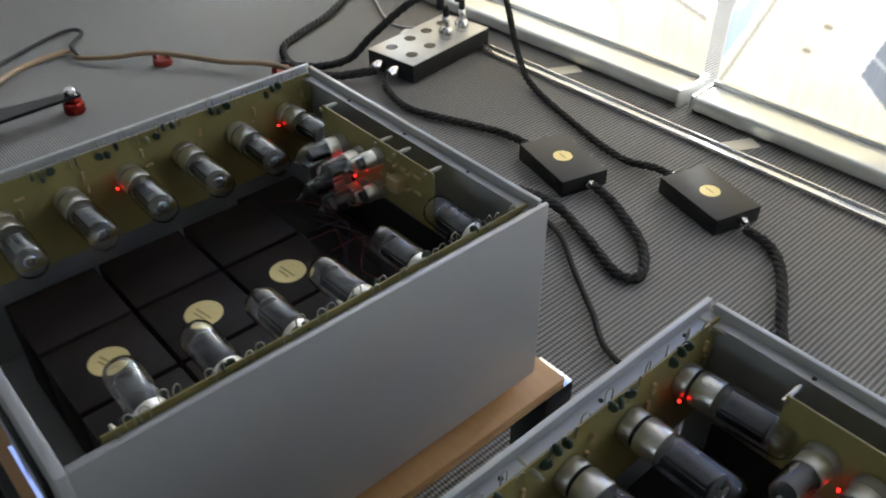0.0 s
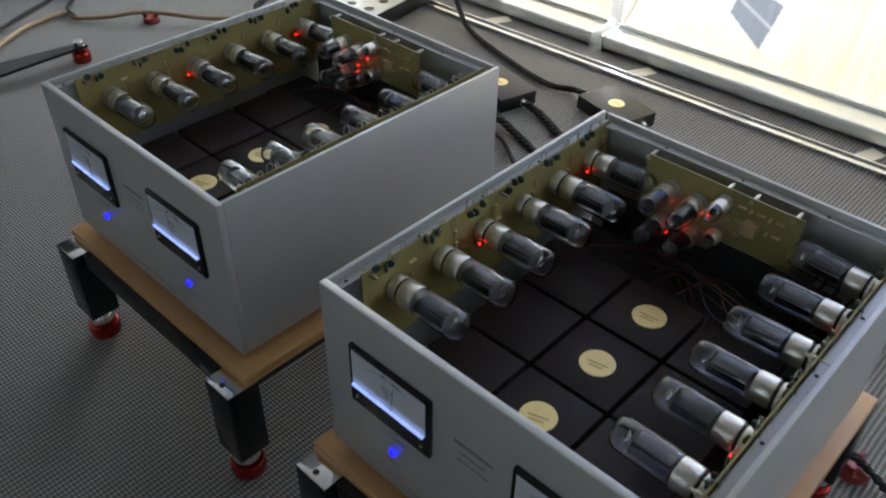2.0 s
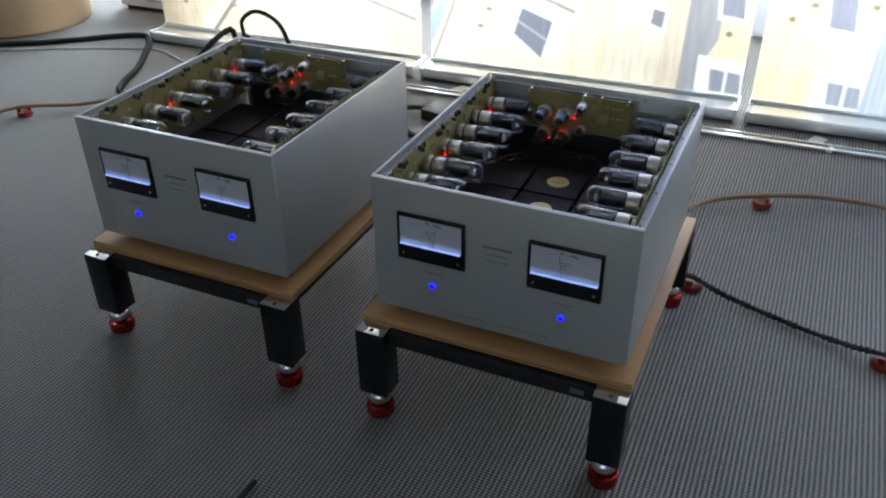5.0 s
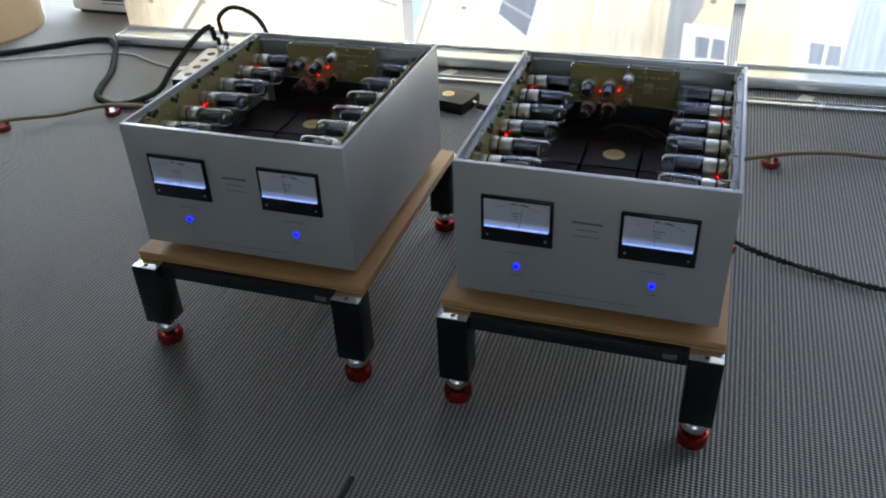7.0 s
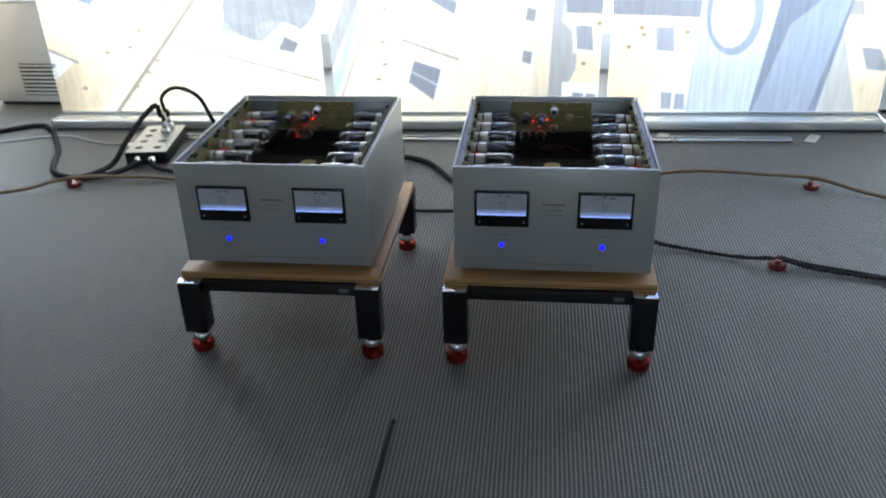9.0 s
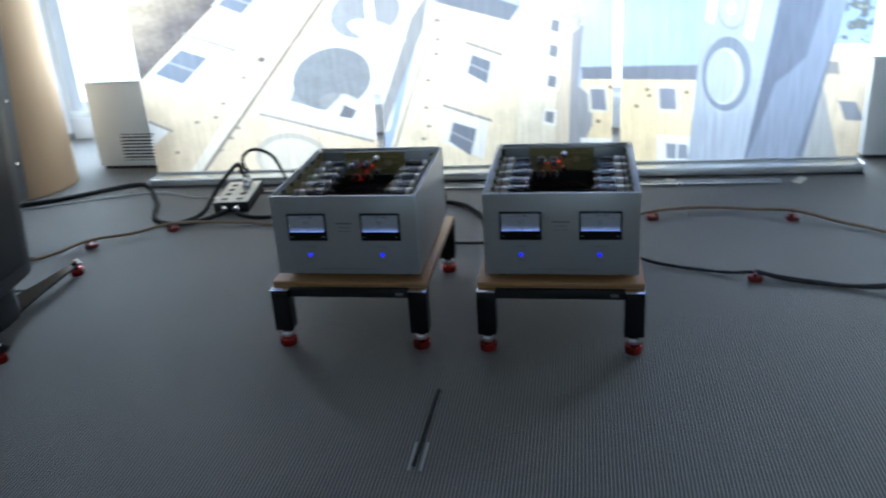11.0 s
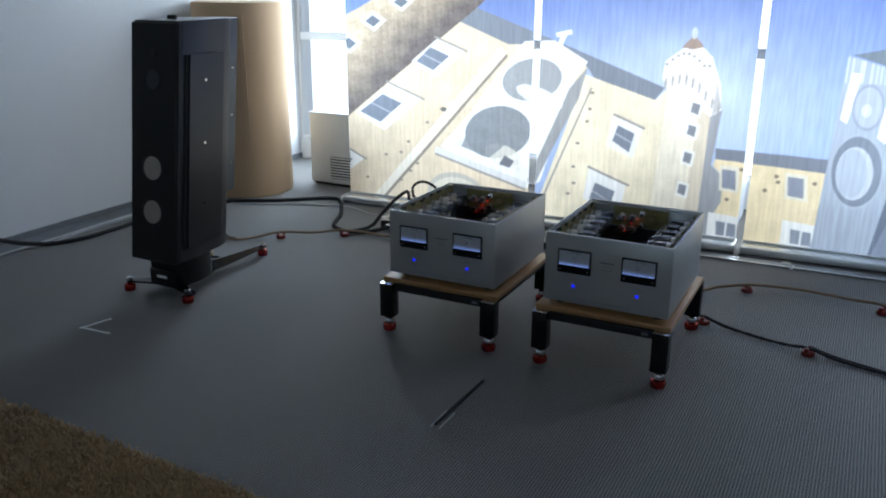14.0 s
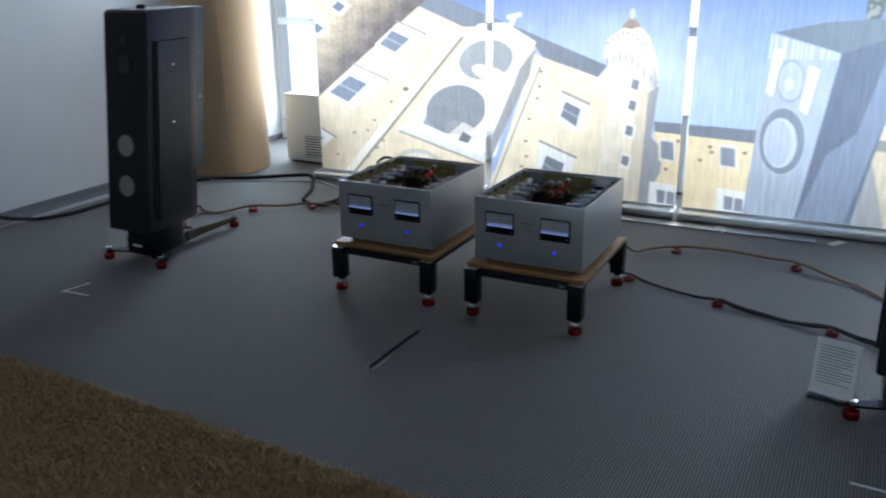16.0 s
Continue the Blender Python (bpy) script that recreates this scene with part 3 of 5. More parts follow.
    side = inside(px, pz, [(0.17, 0.80), (0.25, 0.75), (0.20, -0.1), (0.12, -0.1)])
    put(side, (0.74, 0.60, 0.42), 0.6)
    put(inside(px, pz, [(-0.04, 0.91), (-0.03, 1.0), (0.06, 1.07), (0.16, 1.08), (0.215, 1.03), (0.27, 0.89), (0.285, 0.76), (0.235, 0.72), (0.12, 0.80), (0.0, 0.84)]), (0.96, 0.93, 0.86))
    for k in range(9):
        u = k / 8
        x, z = -0.02 + 0.29 * u, 0.895 + 0.04 * math.sin(math.pi * min(1, u * 1.2)) - 0.12 * u ** 2.2
        put(inside(px, pz, [(x - 0.007, z), (x, z + 0.028), (x + 0.009, z), (x + 0.004, z - 0.042), (x - 0.006, z - 0.042)]), (0.52, 0.48, 0.44))
        x, z = -0.02 + 0.225 * u, 0.985 + 0.06 * math.sin(math.pi * min(1.0, u * 1.15))
        put(oval(px, pz, x, z, 0.010, 0.009), (0.48, 0.45, 0.42))
    put(inside(px, pz, [(0.25, 0.92), (0.285, 0.77), (0.235, 0.72), (0.245, 0.82)]), (0.50, 0.47, 0.46), 0.8)
    put(inside(px, pz, [(0.05, 1.075), (0.10, 1.13), (0.125, 1.13), (0.17, 1.08), (0.11, 1.065)]), (0.45, 0.33, 0.26))
    put(oval(px, pz, 0.112, 1.15, 0.016, 0.03), (0.62, 0.66, 0.62))
    for cx, cz in ((0.15, 0.76), (0.14, 0.64), (0.13, 0.49), (0.115, 0.31)):
        put(inside(px, pz, [(cx - 0.035, cz - 0.035), (cx - 0.025, cz + 0.045), (cx + 0.04, cz + 0.035), (cx + 0.03, cz - 0.05)]), (0.96, 0.93, 0.86))
        put(inside(px, pz, [(cx - 0.024, cz - 0.022), (cx - 0.017, cz + 0.032), (cx + 0.026, cz + 0.022), (cx + 0.018, cz - 0.035)]), (0.32, 0.33, 0.36))
    put(inside(px, pz, [(0.232, 0.72), (0.29, 0.76), (0.27, 0.55), (0.26, 0.46), (0.33, 0.40), (0.33, 0.26), (0.30, 0.2), (0.30, -0.1), (0.2, -0.1)]), (0.42, 0.42, 0.44))
    # low house behind
    ochre(inside(px, pz, [(0.28, 0.50), (0.9, 0.475), (0.9, -0.1), (0.30, -0.1), (0.30, 0.2), (0.33, 0.26), (0.33, 0.40), (0.27, 0.46)]), (0.93, 0.75, 0.43))
    put(inside(px, pz, [(0.275, 0.555), (0.9, 0.54), (0.9, 0.465), (0.28, 0.495)]), (0.27, 0.29, 0.34))
    for cx, cz, k in ((0.36, 0.39, 0.9), (0.70, 0.38, 1.0)):
        put(inside(px, pz, [(cx - 0.06 * k, cz + 0.075), (cx + 0.05 * k, cz + 0.07), (cx + 0.065 * k, cz - 0.07), (cx - 0.05 * k, cz - 0.065)]), (0.88, 0.80, 0.62))
        put(inside(px, pz, [(cx - 0.045 * k, cz + 0.055), (cx + 0.035 * k, cz + 0.05), (cx + 0.045 * k, cz - 0.055), (cx - 0.035 * k, cz - 0.048)]), (0.33, 0.35, 0.42))
    for cx in (0.37, 0.755):
        put(inside(px, pz, [(cx - 0.10, 0.20), (cx + 0.08, 0.185), (cx + 0.08, 0.0), (cx - 0.10, 0.0)]), (0.93, 0.90, 0.84))
        put(inside(px, pz, [(cx - 0.055, 0.155), (cx + 0.05, 0.145), (cx + 0.055, 0.07), (cx - 0.05, 0.075)]), (0.33, 0.36, 0.42))
        put(strip(px, pz, (cx, 0.155), (cx, 0.07), 0.01), (0.88, 0.87, 0.84))
    for cx, cz in ((0.60, 0.43), (0.61, 0.40), (0.55, 0.35), (0.79, 0.41), (0.36, 0.28), (0.42, 0.45)):
        put(oval(px, pz, cx, cz, 0.012, 0.010), (0.35, 0.27, 0.2))
    # houses and tree beyond the loudspeaker
    ochre(inside(px, pz, [(1.3, 0.62), (1.8, 0.60), (1.8, -0.1), (1.3, -0.1)]), (0.72, 0.58, 0.40))
    put(inside(px, pz, [(1.43, 0.42), (1.33, 0.05), (1.33, -0.1), (1.58, -0.1)]), (0.42, 0.41, 0.40))
    put(inside(px, pz, [(1.51, 0.34), (1.59, 0.335), (1.64, 0.24), (1.55, 0.245)]), (0.30, 0.31, 0.34))
    put(inside(px, pz, [(1.45, 0.53), (1.49, 0.53), (1.50, 0.47), (1.43, 0.475)]), (0.34, 0.32, 0.30))
    leaves = waves(px, pz, 34, 11) + 0.9 * waves(px, pz, 13, 12)
    crown = (px > 1.30) & (pz > 0.50 + 0.12 * np.sin(9 * px) - 0.3 * (px - 1.6)) & (leaves > -0.25)
    put(crown, (0.20, 0.22, 0.21))
    put(crown & (leaves > 0.55), (0.38, 0.38, 0.34))
    # the big loudspeaker
    put(inside(px, pz, [(1.19, 0.96), (1.55, 1.10), (1.34, -0.1), (1.05, -0.1)]), (0.20, 0.23, 0.30))
    put(inside(px, pz, [(1.45, 1.04), (1.565, 1.10), (1.30, -0.1), (1.06, -0.1), (1.11, 0.10), (1.21, 0.44), (1.27, 0.49), (1.34, 0.56)]), (0.28, 0.32, 0.41))
    put(inside(px, pz, [(0.88, 1.065), (1.12, 1.12), (1.36, 1.14), (1.54, 1.13), (1.56, 1.10), (1.22, 0.965)]), (0.24, 0.28, 0.32))
    face = inside(px, pz, [(0.865, 1.06), (1.215, 0.965), (1.15, 0.5), (1.06, -0.1), (0.80, -0.1), (0.835, 0.5)])
    put(face, (0.46, 0.51, 0.59))
    streak = np.sin(px * 210 + 3 * np.sin(px * 37))
    put(face & (pz < 0.26 + 0.05 * streak) & (streak > -0.3), (0.42, 0.46, 0.53))
    put(face & (pz > 0.93) & (streak > 0.4), (0.62, 0.66, 0.74))
    put(inside(px, pz, [(0.89, 0.98), (0.935, 0.975), (0.90, 0.73), (0.865, 0.75)]), (0.90, 0.93, 0.97))
    put(inside(px, pz, [(1.07, 0.90), (1.12, 0.88), (1.085, 0.64), (1.045, 0.67)]), (0.90, 0.93, 0.97))
    put(oval(px, pz, 0.985, 0.815, 0.073, 0.115, 4), (0.38, 0.42, 0.50))
    put(oval(px, pz, 0.985, 0.815, 0.062, 0.10, 4), (0.50, 0.54, 0.61))
    put(oval(px, pz, 0.98, 0.80, 0.022, 0.032, 4), (0.66, 0.70, 0.76))
    put(oval(px, pz, 0.975, 0.49, 0.128, 0.195, 4), (0.48, 0.53, 0.61))
    put(oval(px, pz, 0.975, 0.49, 0.116, 0.18, 4), (0.28, 0.32, 0.38))
    put(oval(px, pz, 0.967, 0.48, 0.086, 0.137, 4), (0.60, 0.64, 0.70))
    put(oval(px, pz, 0.955, 0.48, 0.070, 0.125, 4), (0.50, 0.55, 0.63))
    rgb = 0.76 * np.clip(rgb, 0.02, 1.0) ** 1.15
    grey = rgb.mean(-1, keepdims=True)
    return rgb * 0.74 + grey * 0.26


def printed_banner(x0, x1, label):
    """A tall printed cloth, tensioned out of a long metal foot, with a rail along the top."""
    top, foot = 2.12, 0.058
    mid = (x0 + x1) / 2
    b = thing("printed_banner", BAN @ pose(mid, 0, 0), label, "banner", "banners before the window")
    nx, nz = int((x1 - x0) / 0.0048), int((top - foot) / 0.0048)
    xs, zs = np.linspace(x0, x1, nx + 1), np.linspace(foot, top, nz + 1)
    gx, gz = np.meshgrid(xs, zs)
    ripple = 0.002 * np.sin(gx * 9.0) + 0.0015 * np.sin(gx * 23 + gz * 2)
    co = np.stack([gx - mid, ripple, gz], -1).reshape(-1, 3)
    k = np.arange(nz)[:, None] * (nx + 1) + np.arange(nx)[None]
    quads = np.stack([k, k + 1, k + nx + 2, k + nx + 1], -1).reshape(-1, 4)
    me = bpy.data.meshes.new("cloth")
    me.from_pydata(co.tolist(), [], quads.tolist())
    ink = me.color_attributes.new("ink", "FLOAT_COLOR", "POINT")
    rgba = np.ones((len(co), 4), np.float32)
    px, pz = 0.9976 * gx + 0.0064 * gz - 0.2026, 0.9875 * gz - 0.0034 * gx + 0.0088
    rgba[:, :3] = sum(picture(px + a, pz + b) for a, b in ((-0.002, -0.001), (0.002, 0.001), (-0.001, 0.002), (0.001, -0.002))).reshape(-1, 3) / 4
    ink.data.foreach_set("color", rgba.ravel())
    me.shade_smooth()
    me.materials.append(PRINT)
    new("cloth", me).parent = b
    w = (x1 - x0) / 2
    f = block(-w, -0.105, 0.006, w, 0.03, 0.05, bevel=0.012, seg=3)
    box(f, -w, -0.012, 0.05, w, 0.012, 0.062, bevel=0.003)
    part("foot", f, FOOT_PALE, b, "silver metal banner foot")
    for s in (-1, 1):
        part("end_cap", block(s * w - 0.006, -0.108, 0.0, s * w + 0.006, 0.033, 0.053, bevel=0.006), FOOT_PALE, b)
    part("top_rail", block(-w, -0.012, top - 0.02, w, 0.012, top + 0.02, bevel=0.006), ALU, b)
    return b


printed_banner(-1.858, -0.591, "backlit printed cloth banner with a tilted church front")
printed_banner(-0.550, 0.633, "backlit printed cloth banner with a pale round tower")
printed_banner(0.672, 1.837, "backlit printed cloth banner with a large grey loudspeaker")


# ---- amplifiers ----
AW, AD, AZ, AH = 0.476, 0.553, 0.258, 0.268
BOARD = 0.237  # top of the plywood board under the amplifier's feet


def power_tube_meshes():
    """A glass power valve lying along +x: ceramic socket, steel collar, bulb and the plates inside."""
    at = RY90
    socket = turned([(0, 0), (0.0150, 0), (0.0172, 0.002), (0.0176, 0.006), (0.0176, 0.0125), (0.0168, 0.014), (0.0155, 0.0142)], 18, at)
    ring = turned([(0.0150, 0.0135), (0.0163, 0.0142), (0.0163, 0.0182), (0.0150, 0.019)], 16, at)
    collar = turned([(0.0, 0.018), (0.0172, 0.018), (0.0180, 0.0195), (0.0180, 0.0385), (0.0175, 0.0405), (0.0165, 0.041)], 22, at)
    outer = [(0.0166, 0.0395), (0.0188, 0.045), (0.0192, 0.055), (0.0192, 0.098), (0.0187, 0.1055), (0.0168, 0.1105), (0.013, 0.1135), (0.006, 0.1147), (0.0, 0.115)]
    inner = [(max(0.0, r - 0.0011), h - (0.0011 if h > 0.1 else 0)) for r, h in outer]
    bulb = turned(outer + inner[::-1], 20, at)
    anode = block(0.046, -0.0115, -0.0085, 0.09, 0.0115, 0.0085, bevel=0.002)
    for s in (-1, 1):
        box(anode, 0.046, s * 0.0125 - 0.0008, -0.005, 0.09, s * 0.0125 + 0.0008, 0.005)
        for k in range(4):
            box(anode, 0.051 + k * 0.01, -0.003, s * 0.0086 - 0.0006, 0.056 + k * 0.01, 0.003, s * 0.0086 + 0.0006)
    mica = bmesh.new()
    lathe(mica, [(0, 0.0915), (0.0135, 0.0915), (0.0135, 0.0923), (0, 0.0923)], 14, at)
    getter = turned([(0.006, 0.099), (0.0075, 0.1), (0.006, 0.101), (0.006, 0.099)], 12, at)
    lathe(getter, [(0.0, 0.0925), (0.0012, 0.0925), (0.0012, 0.099), (0, 0.099)], 6, at)
    return dict(bulb=(bulb, TUBE_GLASS), socket=(socket, SOCKET_METAL), ring=(ring, BLACK_MATT), collar=(collar, TUBE_METAL), anode=(anode, ANODE), mica=(mica, MICA), getter=(getter, GETTER))


def small_tube_meshes(r, length):
    at = Matrix.Rotation(radians(90), 4, "X")
    outer = [(r, 0.010), (r, length - 0.012), (r * 0.9, length - 0.006), (r * 0.55, length - 0.002), (r * 0.2, length), (r * 0.12, length + 0.005), (0, length + 0.006)]
    inner = [(max(0.0, q - 0.001), h - (0.001 if h > 0.02 else 0)) for q, h in outer]
    bulb = turned(outer + inner[::-1], 16, at)
    socket = turned([(0, 0), (r * 1.15, 0), (r * 1.15, 0.007), (r, 0.010), (0, 0.0102)], 14, at)
    shield = turned([(r * 0.99, 0.010), (r * 1.06, 0.0105), (r * 1.06, 0.026), (r * 0.99, 0.027)], 16, at)
    anode = turned([(0, 0.014), (r * 0.62, 0.014), (r * 0.62, length - 0.016), (0, length - 0.016)], 10, at)
    return dict(bulb=(bulb, TUBE_GLASS), socket=(socket, CERAMIC), collar=(shield, TUBE_METAL), anode=(anode, ANODE))


def baked(parts):
    """Turns the bmeshes of a kind into meshes that its copies share."""
    out = {}
    for name, (bm, mat) in parts.items():
        me = bpy.data.meshes.new(name)
        bm.to_mesh(me)
        bm.free()
        me.shade_smooth()
        me.set_sharp_from_angle(angle=radians(40))
        me.materials.append(mat)
        out[name] = me
    return out


def place_tube(name, meshes, parent, at, label=""):
    root = piece(name, meshes["bulb"], parent, at)
    if label:
        tagged(root, label)
    for nm, me in meshes.items():
        if nm != "bulb":
            piece(nm, me, root, Matrix.Identity(4))
    return root


def mesh_of(name, bm, mat):
    return baked({name: (bm, mat)})[name]


def panel_meter(amp, x0, needle):
    """Square panel meter with a lit dial above a black cover."""
    w, h, z = 0.129, 0.093, 0.376 - AZ
    m = part("panel_meter", block(x0, -0.006, z, x0 + w, 0.001, z + h, bevel=0.002), BLACK_GLOSS, amp, "black-framed panel meter with lit white dial")
    dz0, dz1 = z + 0.034, z + h - 0.006
    part("dial", block(x0 + 0.006, -0.0068, dz0, x0 + w - 0.006, -0.0058, dz1, bevel=0.0003), DIAL, m, "lit white dial", smooth=False)
    # glowing lip set in for the lamps behind the dial
    part("lamp_strip", block(x0 + 0.007, -0.0105, dz0 - 0.001, x0 + w - 0.007, -0.0068, dz0 + 0.0004), DIAL_LIGHT, m, smooth=False)
    ink = bmesh.new()
    cx, cz, rad = x0 + w / 2, dz0 - 0.038, 0.085
    for k in range(26):
        a = radians(118 - 56 * k / 25)
        a2 = radians(118 - 56 * (k + 0.86) / 25)
        thick = 0.0034 if (k in (15, 16, 17, 18) or k in (10, 11)) else 0.0007
        pts = [(cx + r * math.cos(t), cz + r * math.sin(t)) for r, t in ((rad, a), (rad, a2), (rad + thick, a2), (rad + thick, a))]
        ink.faces.new([ink.verts.new((x, -0.0072, zz)) for x, zz in pts])
    for k, wide in enumerate((0.010, 0.0065, 0.004)):
        box(ink, cx - wide, -0.0072, dz0 + 0.030 - 0.006 * k, cx + wide * (0.9 - 0.2 * k), -0.0069, dz0 + 0.0312 - 0.006 * k)
    part("dial_marks", ink, DIAL_INK, m, smooth=False)
    nd = bmesh.new()
    a = radians(90 - needle)
    base, tip = Vector((cx + 0.038 * math.cos(a), -0.0078, cz + 0.039 * math.sin(a))), Vector((cx + 0.082 * math.cos(a), -0.0078, cz + 0.082 * math.sin(a)))
    sweep(nd, [base, tip], 0.0004, 5)
    part("needle", nd, DIAL_INK, m)
    for s in (0.012, w - 0.012):
        part("cover_screw", turned([(0, 0), (0.002, 0), (0.002, 0.002), (0, 0.0026)], 8, Matrix.Translation((x0 + s, -0.006, z + 0.014)) @ RX90), SCREW, m)
    return m


def make_amplifier():
    amp = thing("tube_amplifier", pose(0, 0, AZ), "open silver-grey valve amplifier with twelve tubes and two lit meters", "amplifier", "pair of amplifiers")
    t, H = 0.011, AH
    front = block(0, 0, 0, AW, t, H, bevel=0.0018)
    part("front_panel", front, SILVER_PAINT, amp, "silver-grey lacquered front panel")
    part("back_panel", block(t, AD - 0.006, 0, AW - t, AD, H, bevel=0.001), SILVER_PAINT, amp)
    for x0 in (0, AW - 0.006):
        part("side_panel", block(x0, t, 0, x0 + 0.006, AD, H, bevel=0.001), SILVER_PAINT, amp)
    part("bottom_plate", block(0.006, t, 0.002, AW - 0.006, AD - 0.006, 0.006), SILVER_PAINT, amp)
    # flanges round the opening, just under the edge
    for q in ((0.006, t, H - 0.0125, 0.0185, AD - 0.006, H - 0.0105), (AW - 0.0185, t, H - 0.0125, AW - 0.006, AD - 0.006, H - 0.0105),
              (0.0185, AD - 0.0185, H - 0.0125, AW - 0.0185, AD - 0.006, H - 0.0105)):
        part("flange", block(*q, bevel=0.0006), RIM_METAL, amp, "bare aluminium flange")
    screw = mesh_of("screw", turned([(0, 0.0012), (0.0022, 0.001), (0.0025, 0), (0, 0)], 8), BLACK_MATT)
    for k in range(5):
        y = 0.03 + k * 0.118
        for x in (0.0125, AW - 0.0125):
            piece("screw", screw, amp, pose(x, y, H - 0.0106))
    for k in range(1, 4):
        piece("screw", screw, amp, pose(k * AW / 4, AD - 0.0125, H - 0.0106))
    panel_meter(amp, 0.051, 8)
    panel_meter(amp, 0.293, -7)
    for x in (0.115, 0.356):
        b = part("power_button", turned([(0, 0.003), (0.0036, 0.003), (0.0046, 0.002), (0.0046, -0.002), (0, -0.002)], 18, Matrix.Translation((x, 0, 0.326 - AZ)) @ RX90), BLACK_GLOSS, amp, "round dark button with a blue light ring")
        part("light_ring", turned([(0.0032, 0.0031), (0.0044, 0.0038), (0.0056, 0.0032), (0.0058, 0.0005), (0.0044, 0.0005)], 20, Matrix.Translation((x, 0, 0.326 - AZ)) @ RX90), LED_BLUE, b, "glowing blue ring")
    # lettering that cannot be read: bars
    bars = [(AW / 2 - w, 0.432 - AZ - 0.0125 * k, AW / 2 + w, h) for k, (w, h) in enumerate(((0.027, 0.0045), (0.019, 0.0018), (0.022, 0.0015)))]
    for x in (0.116, 0.356):
        bars += [(x - 0.02, 0.353 - AZ, x + 0.02, 0.0014), (x - 0.01, 0.306 - AZ, x + 0.01, 0.0012)]
    for x0, z, x1, h in bars + [(0.14, 0.018, 0.335, 0.001)]:
        part("lettering", block(x0, -0.0004, z, x1, 0.001, z + h), PANEL_INK, amp, "unreadable dark lettering", smooth=False)
    # potted transformers on the floor of the case
    block_me = mesh_of("transformer_block", block(-0.0545, -0.0555, 0, 0.0545, 0.0555, 0.130, bevel=0.002), POTTED)
    disc_me = mesh_of("sticker", turned([(0, 0.0008), (0.0225, 0.0008), (0.0228, 0), (0, 0)], 28), GOLD_LABEL)
    ink_bm = bmesh.new()
    for k, wide in enumerate((0.013, 0.009)):
        box(ink_bm, -wide, -0.002 - 0.006 * k, 0.0006, wide, 0.0005 - 0.006 * k, 0.0011)
    ink_me = mesh_of("sticker_print", ink_bm, LABEL_INK)
    for i, x in enumerate((0.120, 0.235, 0.350)):
        for j, y in enumerate((0.115, 0.2315, 0.348)):
            blk = piece("transformer_block", block_me, amp, pose(x, y, 0.006))
            if i == 1:
                st = piece("sticker", disc_me, blk, pose(0.002, 0, 0.13, 0, 0, (3 - j) * 6))
                tagged(st, "round gold sticker")
                piece("sticker_print", ink_me, blk, pose(0.002, 0, 0.13, 0, 0, (3 - j) * 6))
    # side circuit boards with their tubes
    tube = baked(power_tube_meshes())
    cap = mesh_of("capacitor", turned([(0, -0.0022), (0.005, -0.0018), (0.0058, 0), (0.005, 0.0018), (0, 0.0022)], 10, RX90), CAP_GREEN)
    lead_bm = bmesh.new()
    sweep(lead_bm, smooth_path([(0, -0.004, 0), (0, -0.004, 0.012), (0, 0.0, 0.016), (0, 0.004, 0.012), (0, 0.004, 0)], 0.003), 0.0007, 5)
    lead = mesh_of("lead", lead_bm, SOLDER)
    res = mesh_of("resistor", turned([(0, -0.006), (0.002, -0.0058), (0.0024, -0.004), (0.002, -0.003), (0.002, 0.003), (0.0024, 0.004), (0.002, 0.0058), (0, 0.006)], 8, RX90), RES_TAN)
    led = mesh_of("indicator_light", turned([(0, 0.003), (0.001, 0.0026), (0.0014, 0.0015), (0.0014, 0), (0, 0)], 8), LED_RED)
    post = mesh_of("spacer", turned([(0, 0), (0.0028, 0), (0.0028, 0.024), (0.0018, 0.024), (0.0018, 0.028), (0, 0.028)], 8, RY90), SOLDER)
    rnd = random.Random(4)
    for side in (0, 1):
        bx = 0.0215 if side == 0 else AW - 0.0215
        sgn = 1 if side == 0 else -1
        board = part("circuit_board", block(bx - 0.0009, 0.045, H - 0.135, bx + 0.0009, 0.542, H - 0.004), PCB, amp, "yellow-green circuit board", smooth=False)
        for y in (0.058, 0.29, 0.532):
            piece("spacer", post, board, pose(bx - sgn * 0.014, y, H - 0.012, 0, 0, 0 if side == 0 else 180))
        for k in range(6):
            y = 0.097 + k * 0.0795
            z = H - 0.052
            at = pose(bx + sgn * 0.001, y, z, rnd.uniform(-12, 12), rnd.uniform(-1.5, 1.5), (0 if side == 0 else 180) + rnd.uniform(-2, 2))
            place_tube("power_tube", tube, amp, at, "clear glass power tube with steel collar" if k == 0 else "")
            for q in range(3):
                piece("capacitor", cap, board, pose(bx + sgn * 0.004, y - 0.03 + 0.011 * q + rnd.uniform(-0.003, 0.003), H - 0.004 - rnd.uniform(0, 0.012), 0, 0, rnd.uniform(0, 180)))
            for q in range(4):
                piece("lead", lead, board, pose(bx + sgn * rnd.choice((0.003, -0.003)), y - 0.03 + 0.017 * q + rnd.uniform(-0.004, 0.004), H - 0.012 + rnd.uniform(-0.006, 0.005), 0, 0, rnd.uniform(-30, 30)))
            for q in range(2):
                piece("resistor", res, board, pose(bx + sgn * 0.003, y + 0.028 + rnd.uniform(-0.006, 0.006), H - 0.03 - 0.02 * q, rnd.choice((0, 90)), 0, 0))
            if k in ((2, 5), (1, 4))[side]:
                piece("indicator_light", led, board, pose(bx + sgn * 0.014, y - 0.021, z - 0.006, 0, sgn * 90, 0))
    # driver board at the back
    back = part("driver_board", block(0.116, 0.498, H - 0.085, 0.343, 0.5, H - 0.002), PCB, amp, "upright yellow-green driver board", smooth=False)
